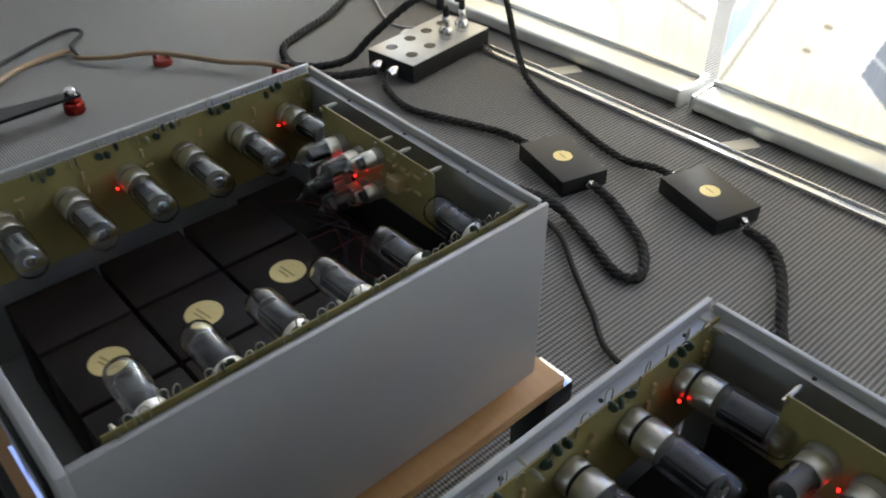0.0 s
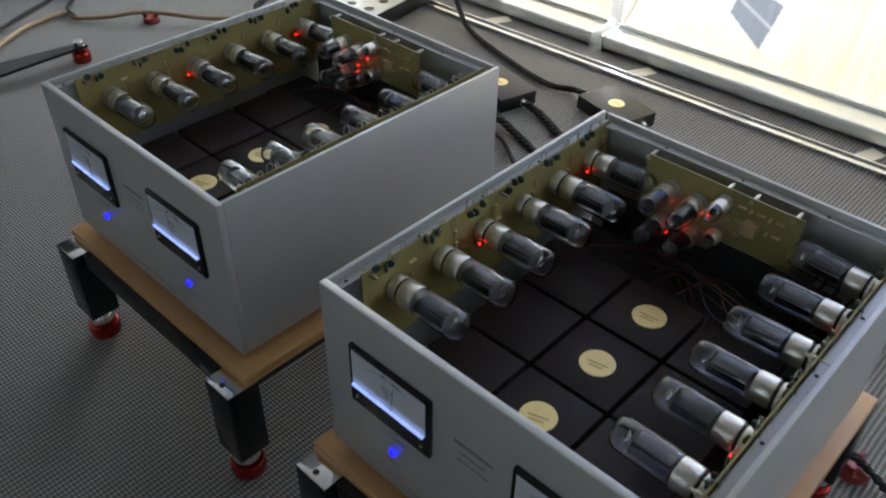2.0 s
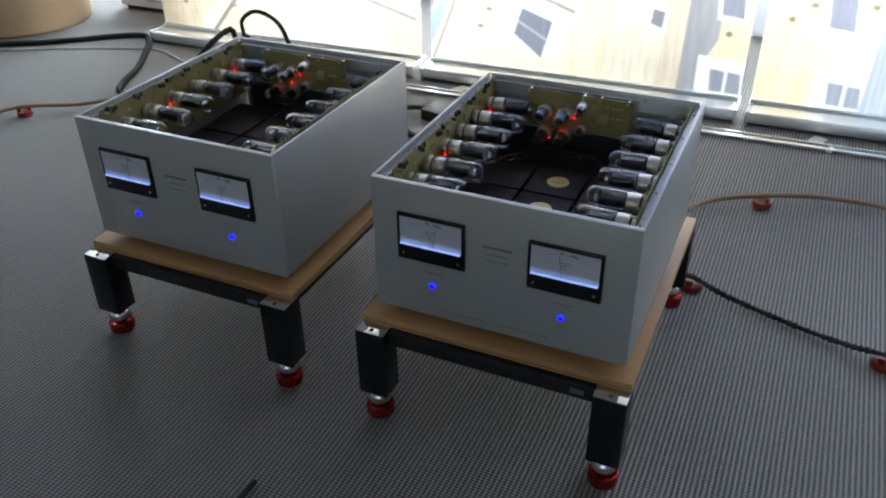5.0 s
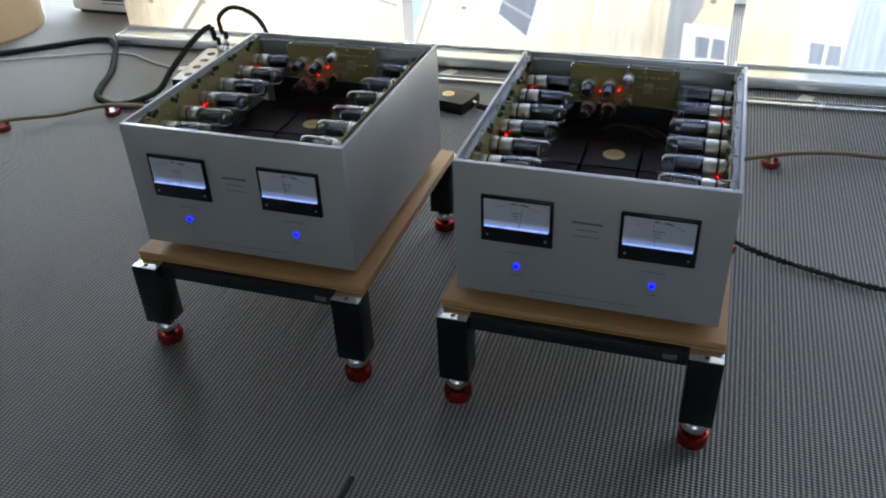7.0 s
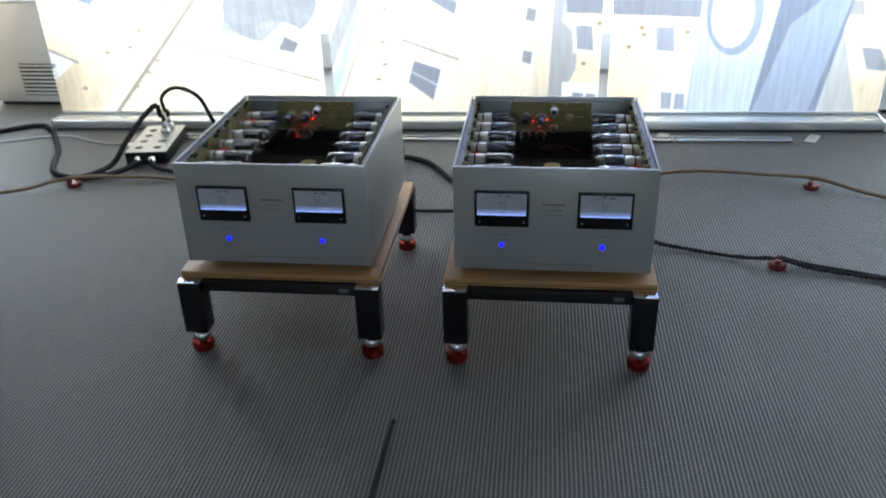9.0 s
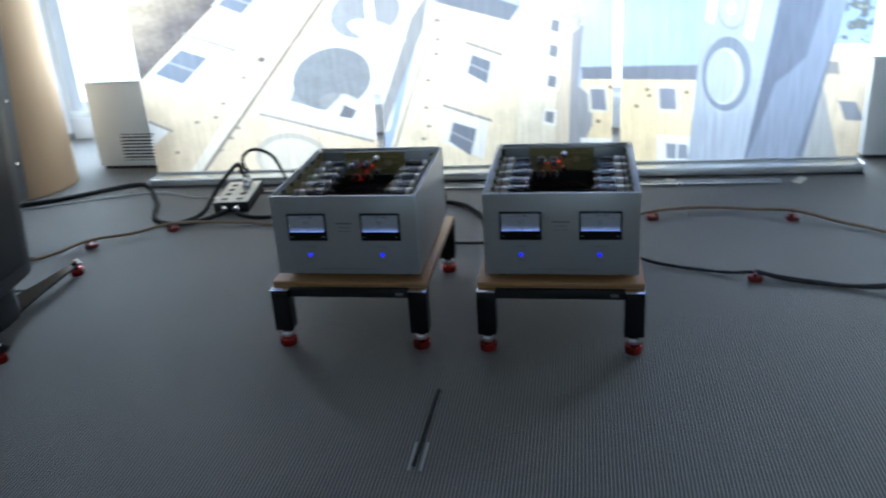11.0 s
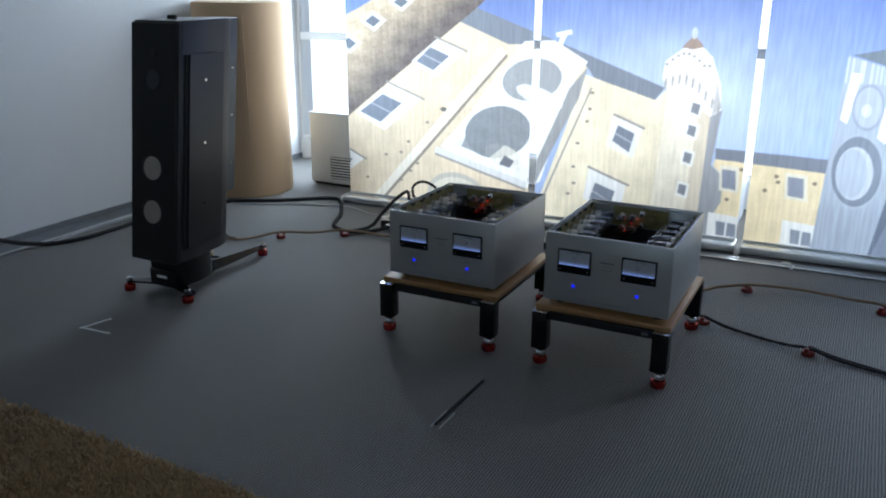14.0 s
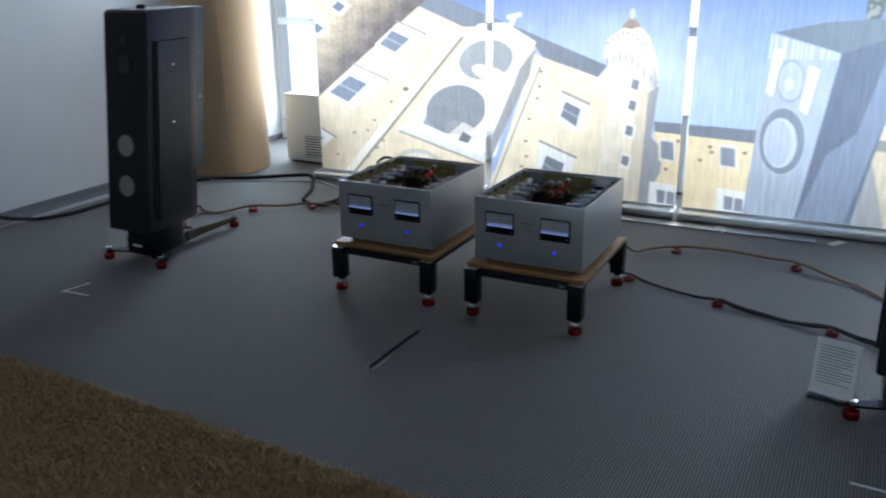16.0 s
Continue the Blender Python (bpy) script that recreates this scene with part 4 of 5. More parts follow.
    # black sheet standing for the shade below the driver board
    part("driver_shade_sheet", block(0.06, 0.5008, 0.02, AW - 0.06, 0.5028, H - 0.09), BLACK_MATT, amp, smooth=False)
    for x in (0.116, 0.235, 0.272, 0.33):
        piece("spacer", post, back, pose(x, 0.494, H - 0.008, 0, 0, 90))
    big, little = baked(small_tube_meshes(0.0145, 0.068)), baked(small_tube_meshes(0.0105, 0.048))
    for z in (H - 0.043, H - 0.093):
        for x, ms, up in ((0.160, big, 0), (0.203, big, 0), (0.240, little, 0.02)):
            place_tube("driver_tube", ms, amp, pose(x, 0.497, z + up, rnd.uniform(-2, 2), 0, rnd.uniform(-3, 3)), "small clear glass driver tube" if x == 0.16 else "")
    for x, z in ((0.182, 0.055), (0.222, 0.05), (0.195, 0.072), (0.170, 0.105)):
        piece("indicator_light", led, back, pose(x, 0.49, H - z, 90, 0, 0))
    for k in range(14):
        piece("resistor", res, back, pose(0.25 + 0.013 * (k % 6), 0.496, H - 0.02 - 0.022 * (k // 6), 90 * (k % 2), 90, 0))
    part("relay", block(0.272, 0.482, H - 0.05, 0.292, 0.498, H - 0.032, bevel=0.001), RES_TAN, back)
    # loose wiring between the blocks and the driver board
    for name, mat, n in (("red_lead", WIRE_RED, 3), ("blue_lead", WIRE_BLUE, 1), ("black_lead", BLACK_MATT, 4)):
        for k in range(n):
            a, b = rnd.uniform(0.09, 0.25), rnd.uniform(0.2, 0.38)
            pts = [(a, 0.40 + rnd.uniform(0, 0.03), 0.136), (a + 0.3 * (b - a), 0.405 + rnd.uniform(0, 0.05), 0.145 + rnd.uniform(0, 0.02)), (a + 0.7 * (b - a), 0.395 + rnd.uniform(0, 0.06), 0.142 + rnd.uniform(0, 0.015)), (b, 0.40 + rnd.uniform(0, 0.08), 0.12)]
            part(name, cable_mesh(pts, 0.0011, step=0.008), mat, amp)
    part("wiring_tray", block(0.03, 0.392, 0.006, AW - 0.03, 0.49, 0.118, bevel=0.003), BLACK_MATT, amp)
    for x in (0.36, 0.372, 0.39, 0.41):
        part("black_lead", cable_mesh([(x, 0.534, 0.2), (x + 0.01, 0.51, 0.225), (x + 0.02, 0.49, 0.20), (x - 0.01, 0.47, 0.13)], 0.002, step=0.008), BLACK_MATT, amp)
    # sockets at the back
    for x, mat in ((0.16, BLACK_MATT), (0.24, BLACK_MATT), (0.33, STEEL)):
        part("rear_socket", turned([(0, 0.012), (0.012, 0.012), (0.014, 0.0), (0, 0)], 14, Matrix.Translation((x, AD, 0.08)) @ Matrix.Rotation(radians(-90), 4, "X")), mat, amp)
    for x in (0.05, AW - 0.05):
        for y in (0.055, AD - 0.055):
            part("rubber_foot", turned([(0, BOARD - AZ), (0.016, BOARD - AZ), (0.0175, BOARD - AZ + 0.002), (0.0165, -0.001), (0.016, 0.003), (0, 0.003)], 18, Matrix.Translation((x, y, 0))), BLACK_MATT, amp, "black rubber foot")
    return amp


amp_b = make_amplifier()
amp_a = copy_thing(amp_b, pose(-0.686, 0.007, AZ - 0.0066))


# ---- low stands under the amplifiers ----
def make_stand():
    s = thing("amplifier_stand", pose(0, 0, 0), "low black metal stand with an oak plywood top", "stand", "pair of stands")
    board = part("top_board", block(-0.026, -0.017, 0.2245, 0.494, 0.594, BOARD, bevel=0.0022), PLY, s, "oak plywood top board")
    part("lower_ply", block(-0.024, -0.015, 0.2225, 0.492, 0.592, 0.2244), PLY_DARK, board)
    part("bottom_ply", block(-0.026, -0.017, 0.2185, 0.494, 0.594, 0.2224, bevel=0.0012), PLY, board)
    for x, y, face in ((0.0035, -0.022, -1), (0.464, -0.022, -1), (0.0035, 0.585, 1), (0.464, 0.585, 1)):
        leg = part("leg", block(x - 0.0305, y - 0.0275, 0.065, x + 0.0305, y + 0.0275, 0.2165, bevel=0.003), BLACK_GLOSS, s)
        plate = part("end_plate", block(x - 0.0295, y - 0.0265, 0.2165, x + 0.0295, y + 0.0265, 0.2185, bevel=0.0006), STEEL, leg, "polished steel end plate")
        part("bolt_hole", turned([(0, 0.0001), (0.0045, 0.0001), (0.0045, 0.0006), (0, 0.0006)], 14, Matrix.Translation((x, y + 0.016 * face, 0.2183))), DARK_SLOT, plate)
        part("ball", turned([(0, 0.020), (0.011, 0.023), (0.0205, 0.032), (0.0238, 0.043), (0.0205, 0.054), (0.011, 0.063), (0, 0.0655)], 18, Matrix.Translation((x, y, 0))), STEEL, leg, "polished steel ball")
        part("foot_cup", turned([(0, 0), (0.0245, 0), (0.0275, 0.003), (0.0288, 0.012), (0.0284, 0.022), (0.0270, 0.027), (0.0252, 0.028), (0.0236, 0.026), (0.018, 0.021), (0, 0.019)], 24, Matrix.Translation((x, y, 0))), RED_ANOD, leg, "red anodised foot cup")
    for y in (-0.018, 0.581):
        rail = part("rail", block(0.034, y - 0.012, 0.186, 0.4335, y + 0.012, 0.2165, bevel=0.002), BLACK_SATIN, s)
        part("rail_badge", block(0.390, y - 0.0128, 0.195, 0.415, y - 0.0118, 0.206), PANEL_INK, rail)
    for x in (0.0035, 0.464):
        part("rail", block(x - 0.012, 0.0055, 0.186, x + 0.012, 0.5575, 0.2165, bevel=0.002), BLACK_SATIN, s)
    return s


stand_b = make_stand()
stand_a = copy_thing(stand_b, pose(-0.682, 0.005, 0) @ Matrix.Diagonal((1, 1, 0.972, 1)))


# ---- floor-standing loudspeakers ----
LEAN = 0.14


def leaning(bm, z0=0.18):
    for v in bm.verts:
        v.co.y += LEAN * (v.co.z - z0)
    return bm


def make_speaker():
    sp = thing("floor_loudspeaker", pose(-1.824, -0.211, 0), "tall black leaning floor loudspeaker on a spiked foot", "loudspeaker", "pair of loudspeakers")
    half = lambda y: 0.14 if y < 0.08 else 0.14 - 0.03 * ((y - 0.08) / 0.28) ** 1.3
    ys = [0.012, 0.08, 0.17, 0.25, 0.32, 0.36]
    right = [(half(y), y) for y in ys] + [(0.10, 0.38)]
    outline = [(-0.128, 0.012), (0.128, 0.012)] + right[1:] + [(-x, y) for x, y in right[:0:-1]]
    body = extrude_outline(outline, 0.18, 1.245, bevel=0.006)
    part("cabinet", leaning(body), SPEAKER_BODY, sp, "dark satin lacquered cabinet")
    face = extrude_outline([(-0.14, 0.03), (-0.14, 0.008), (-0.128, -0.004), (0.128, -0.004), (0.14, 0.008), (0.14, 0.03)], 0.18, 1.235, bevel=0.004)
    baffle = part("baffle", leaning(face), BAFFLE, sp, "matt black front baffle")
    tilt = math.degrees(math.atan(LEAN))
    front_at = lambda z: Matrix.Translation((0, -0.004 + LEAN * (z - 0.18), z)) @ Matrix.Rotation(radians(90 - tilt), 4, "X")
    for z, r, cone, nm in ((0.408, 0.052, CONE, "woofer"), (0.606, 0.052, CONE, "woofer"), (0.995, 0.04, CONE_DARK, "midrange"), (1.11, 0.016, CONE_DARK, "tweeter")):
        ring = part(nm, turned([(r * 1.32, -0.004), (r * 1.32, 0.002), (r * 1.27, 0.004), (r * 1.08, 0.005), (r * 1.02, 0.001), (r * 1.02, -0.004)], 30, front_at(z)), BLACK_MATT, baffle)
        part("cone", turned([(r * 1.02, 0.0015), (r * 0.98, 0.003), (r * 0.6, 0.0025), (r * 0.3, 0.003), (0, 0.0035)], 30, front_at(z)), cone, ring, "pale grey driver cone" if cone is CONE else "dark driver cone")
    for s in (-1, 1):
        # bolted side wing with a shadow gap before it
        pts = [(s * 0.137, 0.066), (s * 0.152, 0.066), (s * 0.150, 0.18), (s * 0.141, 0.295), (s * 0.116, 0.295), (s * 0.128, 0.18)]
        wing = part("side_panel", leaning(extrude_outline(pts if s > 0 else pts[::-1], 0.24, 1.10, bevel=0.003)), SPEAKER_SIDE, sp, "bolted satin black side panel")
        gap = [(s * 0.1385, 0.049), (s * 0.1415, 0.049), (s * 0.1415, 0.066), (s * 0.1385, 0.066)]
        part("shadow_gap", leaning(extrude_outline(gap if s > 0 else gap[::-1], 0.24, 1.10)), DARK_SLOT, wing, smooth=False)
        for y, x, zs in ((0.165, 0.150, (0.432, 0.706, 0.985)), (0.405, 0.0965, (0.57, 0.795, 1.015))):
            for z in zs:
                at = Matrix.Translation((s * x, y + LEAN * (z - 0.18), z)) @ Matrix.Rotation(radians(90 * s), 4, "Y")
                part("bolt", turned([(0, 0.004), (0.005, 0.004), (0.007, 0.0025), (0.0075, -0.003), (0, -0.003)], 12, at), STEEL, wing, "polished steel bolt")
    rear_pts = [(-0.098, 0.38), (0.098, 0.38), (0.094, 0.44), (0.07, 0.46), (-0.07, 0.46), (-0.094, 0.44)]
    part("rear_panel", leaning(extrude_outline(rear_pts, 0.43, 1.243, bevel=0.004)), SPEAKER_REAR_GRAZED, sp, "rear panel held by bolts, greyed for grazing light")
    part("top_knob", turned([(0, 0), (0.022, 0), (0.022, 0.016), (0.018, 0.02), (0, 0.02)], 16, Matrix.Translation((-0.02, 0.28, 1.243))), BLACK_MATT, sp)
    ped = extrude_outline([(-0.08, 0.06), (0.08, 0.06), (0.105, 0.10), (0.108, 0.24), (0.085, 0.285), (-0.085, 0.285), (-0.108, 0.24), (-0.105, 0.10)], 0.05, 0.185, bevel=0.004)
    pd = part("pedestal", ped, BLACK_GLOSS, sp, "glossy black pedestal")
    part("plinth_face", block(-0.078, 0.045, 0.05, 0.078, 0.062, 0.125, bevel=0.006), BLACK_GLOSS, pd)
    part("name_plate", block(-0.03, 0.0432, 0.083, 0.03, 0.0452, 0.096, bevel=0.0008), NAME_PLATE, pd, "plain name plate, whitened like a bright reflection")
    rear_arm = [(0.10 - 0.085 * u ** 0.55, 0.20 + 0.555 * u) for u in [k / 10 for k in range(11)]]
    plate_pts = [(-0.10, 0.20), (-0.09, 0.10), (-0.205, 0.045), (-0.215, 0.02), (-0.19, 0.005), (-0.06, 0.05), (0.06, 0.05), (0.19, 0.005), (0.215, 0.02), (0.205, 0.045), (0.09, 0.10)] + [(x + 0.03 * (y - 0.2) / 0.53, y) for x, y in rear_arm] + [(-x + 0.03 * (y - 0.2) / 0.53, y) for x, y in rear_arm[:0:-1]]
    plate = part("foot_plate", extrude_outline(plate_pts, 0.042, 0.051, bevel=0.002), BLACK_GLOSS, sp, "thin glossy black three-armed foot")
    for x, y in ((-0.19, 0.02), (0.17, 0.025), (0.03, 0.735)):
        part("foot_cup", turned([(0, 0), (0.025, 0), (0.027, 0.003), (0.027, 0.024), (0.024, 0.031), (0.012, 0.034), (0.012, 0.042), (0, 0.042)], 20, Matrix.Translation((x, y, 0))), RED_ANOD, plate, "red anodised foot cup")
        part("spike_nut", turned([(0, 0.05), (0.014, 0.05), (0.015, 0.052), (0.015, 0.062), (0.012, 0.066), (0, 0.067)], 14, Matrix.Translation((x, y, 0))), STEEL, plate, "polished steel spike nut")
    for x in (-0.03, 0.03):
        part("terminal", turned([(0, 0), (0.008, 0), (0.008, 0.03), (0, 0.03)], 10, Matrix.Translation((x, 0.284, 0.11)) @ Matrix.Rotation(radians(-90), 4, "X")), STEEL, pd)
    return sp


speaker_l = make_speaker()
speaker_r = copy_thing(speaker_l, pose(1.69, -0.27, 0))


# ---- big fabric drum in the corner ----
def fabric_drum():
    d = thing("fabric_drum", pose(-2.855, 1.70, 0), "tall beige fabric-covered drum standing in the corner", "acoustic column")
    n = 48
    part("cover", turned([(0.0, 0.0), (0.308, 0.0), (0.313, 0.01)] + [(0.313 - 0.012 * k / 10, 0.01 + 1.25 * k / 10) for k in range(11)] + [(0.295, 1.275), (0.265, 1.28), (0.0, 1.28)], n), DRUM, d, "smooth beige fabric cover")
    part("seam", block(0.2175, -0.2195, 0.02, 0.2215, -0.2155, 1.2, bevel=0.001), DRUM, d)
    return d


fabric_drum()


# ---- convector heaters under the windows ----
def make_heater():
    h = thing("convector_heater", pose(-2.54, 2.02, 0), "pale grey enamelled convector heater with a slotted front", "heater", "window heaters")
    part("casing", block(0, 0, 0.02, 0.62, 0.22, 0.51, bevel=0.006), HEATER, h)
    part("lid", block(-0.004, -0.004, 0.512, 0.624, 0.224, 0.524, bevel=0.003), HEATER, h)
    part("plinth", block(0.02, 0.02, 0.0, 0.6, 0.2, 0.02), DARK_SLOT, h)
    grille = part("grille", block(0.17, -0.003, 0.055, 0.46, 0.002, 0.215, bevel=0.001), DARK_SLOT, h, "dark slotted grille")
    for k in range(8):
        part("slat", block(0.165, -0.006, 0.06 + k * 0.02, 0.465, -0.001, 0.07 + k * 0.02, bevel=0.001), HEATER, grille)
    return h


heater = make_heater()
copy_thing(heater, pose(1.72, 2.02, 0))
copy_thing(heater, pose(-0.22, 2.3, 0))


# ---- floor: rug, rail, tapes, stick ----
def shag_rug():
    r = thing("shag_rug", pose(0, 0, 0), "thick beige shaggy wool rug", "rug")
    pts = [(-2.4, -1.19), (-1.493, -1.222), (0.403, -1.292), (2.4, -1.365), (2.4, -4.3), (-2.4, -4.3)]
    part("backing", extrude_outline(pts[::-1], 0.0, 0.014), RUG, r, smooth=False)
    rnd = random.Random(2)
    verts, faces = [], []
    for k in range(60000):
        x, y = rnd.uniform(-2.3, 1.5), -1.2 - abs(rnd.gauss(0, 0.45)) + 0.02
        edge = -1.19 - (x + 2.4) * 0.0366
        if y > edge - 0.004 or y < -3.6:
            continue
        a, h, w = rnd.uniform(0, math.tau), rnd.uniform(0.016, 0.034), rnd.uniform(0.0025, 0.0045)
        lean = rnd.uniform(0.004, 0.018)
        b = rnd.uniform(0, math.tau)
        base = len(verts)
        dx, dy = w * math.cos(a), w * math.sin(a)
        tx, ty = lean * math.cos(b), lean * math.sin(b)
        verts += [(x - dx, y - dy, 0.012), (x + dx, y + dy, 0.012), (x + tx + dx * 0.6, y + ty + dy * 0.6, 0.012 + h * 0.7), (x + tx - dx * 0.6, y + ty - dy * 0.6, 0.012 + h * 0.7), (x + 1.5 * tx, y + 1.5 * ty, 0.012 + h * 0.85)]
        faces += [(base, base + 1, base + 2, base + 3), (base + 3, base + 2, base + 4)]
    me = bpy.data.meshes.new("wool_pile")
    me.from_pydata(verts, [], faces)
    me.materials.append(RUG)
    pile = new("wool_pile", me)
    pile.parent = r
    tagged(pile, "tufted beige wool pile", kind="stuff")


shag_rug()

rail = thing("floor_rail", pose(-0.172, 1.5985, 0, 0, 0, 1.59), "long thin aluminium profile lying on the carpet", "rail")
part("profile", block(-1.424, -0.015, 0, 1.424, 0.015, 0.014, bevel=0.003), ALU, rail)
part("lip", block(-1.424, 0.008, 0.014, 1.424, 0.014, 0.02, bevel=0.001), ALU, rail)


for (ax, ay), (bx, by) in (((-0.573, 1.611), (-0.531, 1.697)), ((0.113, 1.627), (0.144, 1.713)), ((0.708, 1.641), (0.744, 1.727)), ((1.323, 1.641), (1.374, 1.731)), ((-1.127, 1.598), (-1.086, 1.684))):
    length, turn = math.hypot(bx - ax, by - ay), math.degrees(math.atan2(by - ay, bx - ax))
    tagged(part("tape_strip", block(0, -0.022, 0, length, 0.022, 0.0012, bevel=0.0004), TAPE, at=pose(ax, ay, 0.0005, 0, 0, turn)), "short strip of pale masking tape on the carpet", "tape", "tapes by the rail")


def tape_cross(cx, cy, arms, label):
    c = thing("tape_cross", pose(cx, cy, 0.0005), label, "tape", "floor marks")
    for k, (ax, ay, bx, by) in enumerate(arms):
        length, turn = math.hypot(bx - ax, by - ay), math.degrees(math.atan2(by - ay, bx - ax))
        part("strip", block(0, -0.006, 0.0013 * k, length, 0.006, 0.0012 + 0.0013 * k, bevel=0.0003), WHITE_TAPE, c, at=pose(ax, ay, 0, 0, 0, turn))


tape_cross(-1.797, -0.597, ((-0.055, -0.022, 0.107, -0.012), (-0.045, -0.035, -0.012, 0.105)), "two white tape strips marking a corner on carpet")
tape_cross(1.62, -0.652, ((-0.105, 0.0, 0.04, -0.006), (-0.004, -0.045, 0.012, 0.14)), "white tape cross marking a spot on carpet")

stick = thing("floor_stick", pose(-0.125, -0.472, 0), "thin black stick taped down on the carpet", "stick")
st = bmesh.new()
sweep(st, [Vector((0.006, 0.185, 0.006)), Vector((0.0, 0, 0.006)), Vector((-0.004, -0.175, 0.006))], 0.0055, 8)
part("rod", st, BLACK_MATT, stick)
for s in (-1, 1):
    part("tape_edge", block(s * 0.016 - 0.003, -0.19, 0, s * 0.016 + 0.003, -0.07, 0.0014), DUCT, stick, "pale strip of tape", smooth=False)


# ---- power strip, filter boxes and cables behind the amplifiers ----
def power_strip():
    p = thing("power_strip", pose(-1.426, 1.422, 0, 0, 0, 8), "black mains distribution block with a pale metal top", "power strip")
    part("case", block(-0.085, -0.165, 0.004, 0.085, 0.165, 0.055, bevel=0.003), BLACK_SATIN, p)
    top = part("top_plate", block(-0.084, -0.164, 0.055, 0.084, 0.164, 0.0575, bevel=0.0008), SOCKET_PLATE, p, "pale brushed metal top plate")
    for y in (-0.115, -0.04, 0.03, 0.10):
        for x in (-0.04, 0.035):
            s = part("socket", turned([(0.0165, 0.0575), (0.017, 0.0582), (0.0162, 0.0586), (0.0155, 0.0582), (0.0155, 0.0578), (0, 0.0578)], 20, Matrix.Translation((x, y, 0))), BLACK_GLOSS, top)
            for q in (-0.008, 0.008):
                part("pin_hole", turned([(0, 0.0582), (0.0024, 0.0582), (0.0024, 0.0579), (0, 0.0579)], 8, Matrix.Translation((x + q, y, 0))), DARK_SLOT, s)
    for x, y in ((0.035, 0.03), (0.035, 0.10)):
        plug = part("plug", turned([(0, 0.06), (0.02, 0.06), (0.0205, 0.064), (0.0205, 0.082), (0.017, 0.088), (0.011, 0.092), (0.011, 0.118), (0.0085, 0.122), (0, 0.122)], 18, Matrix.Translation((x, y, 0))), STEEL, p, "polished metal mains plug")
        part("sleeve", turned([(0, 0.12), (0.0088, 0.12), (0.0075, 0.15), (0, 0.15)], 12, Matrix.Translation((x, y, 0))), BLACK_MATT, plug)
    for x, y, s in ((-0.03, -0.165, -1), (0.03, -0.165, -1)):
        part("inlet_plug", turned([(0, 0), (0.015, 0), (0.016, 0.004), (0.016, 0.03), (0.012, 0.04), (0, 0.041)], 14, Matrix.Translation((x, y, 0.03)) @ RX90), STEEL, p, "polished metal connector")
    return p


power_strip()


def filter_box(x, y):
    f = thing("filter_box", pose(x, y, 0, 0, 0, -15), "flat black cable filter box with a gold sticker", "filter box", "filter boxes")
    part("case", block(-0.092, -0.06, 0.002, 0.092, 0.06, 0.042, bevel=0.0025), BLACK_SATIN, f)
    part("sticker", turned([(0, 0.0432), (0.022, 0.0432), (0.0222, 0.042), (0, 0.042)], 28), GOLD_LABEL, f, "round gold sticker")
    part("sticker_print", block(-0.012, -0.002, 0.0432, 0.012, 0.001, 0.0436), LABEL_INK, f, smooth=False)
    for s in (-1, 1):
        g = part("gland", turned([(0, 0), (0.011, 0), (0.011, 0.008), (0.008, 0.009), (0.008, 0.018), (0, 0.018)], 14, Matrix.Translation((s * 0.092, 0.01 * s, 0.022)) @ Matrix.Rotation(radians(90 * s), 4, "Y")), STEEL, f, "polished cable gland")
    return f


filter_box(-0.76, 1.249)
filter_box(-0.454, 1.378)


def cable(name, label, mat, points, radius, strands=1, pitch=0.05, group="cables"):
    return tagged(part(name, cable_mesh(points, radius, strands, pitch), mat), label, "cable", group)


Z = 0.012
cable("mains_cable", "thick black braided mains cable along the carpet", CABLE_BLACK, [(-3.12, -0.42, 0.30), (-3.08, -0.26, 0.17), (-3.03, -0.10, 0.07), (-2.955, 0.06, 0.02), (-2.90, 0.16, Z), (-2.855, 0.30, Z), (-2.85, 0.50, Z), (-2.831, 0.871, Z), (-2.717, 1.262, Z), (-2.433, 1.463, Z), (-2.148, 1.683, Z),
       (-2.028, 1.627, Z), (-1.958, 1.532, Z), (-1.849, 1.36, Z), (-1.79, 1.216, Z), (-1.73, 1.12, Z), (-1.61, 1.079, Z), (-1.489, 1.106, 0.02), (-1.417, 1.196, 0.03), (-1.412, 1.215, 0.03)], 0.0125, 3, 0.07)
cable("mains_cable", "black braided mains cable from strip to filter box", CABLE_BLACK, [(-1.367, 1.221, 0.03), (-1.337, 1.188, 0.02), (-1.246, 1.166, Z), (-1.165, 1.177, Z), (-1.014, 1.239, Z), (-0.933, 1.255, 0.016), (-0.867, 1.251, 0.022)], 0.0105, 3, 0.06)
cable("mains_cable", "black braided mains cable arching over to filter box", CABLE_BLACK, [(-1.409, 1.511, 0.145), (-1.414, 1.516, 0.21), (-1.353, 1.536, 0.245), (-1.263, 1.548, 0.20), (-1.202, 1.54, 0.08), (-1.102, 1.494, 0.02), (-0.921, 1.435, Z), (-0.705, 1.382, Z), (-0.609, 1.398, 0.018), (-0.555, 1.395, 0.022)], 0.0095, 3, 0.06)
cable("mains_cable", "thick black cable bent down from the strip", CABLE_BLACK, [(-1.4, 1.443, 0.145), (-1.405, 1.428, 0.20), (-1.436, 1.35, 0.17), (-1.487, 1.262, 0.09), (-1.518, 1.202, 0.03), (-1.569, 1.123, 0.014), (-1.65, 1.064, Z)], 0.0115, 3, 0.07)
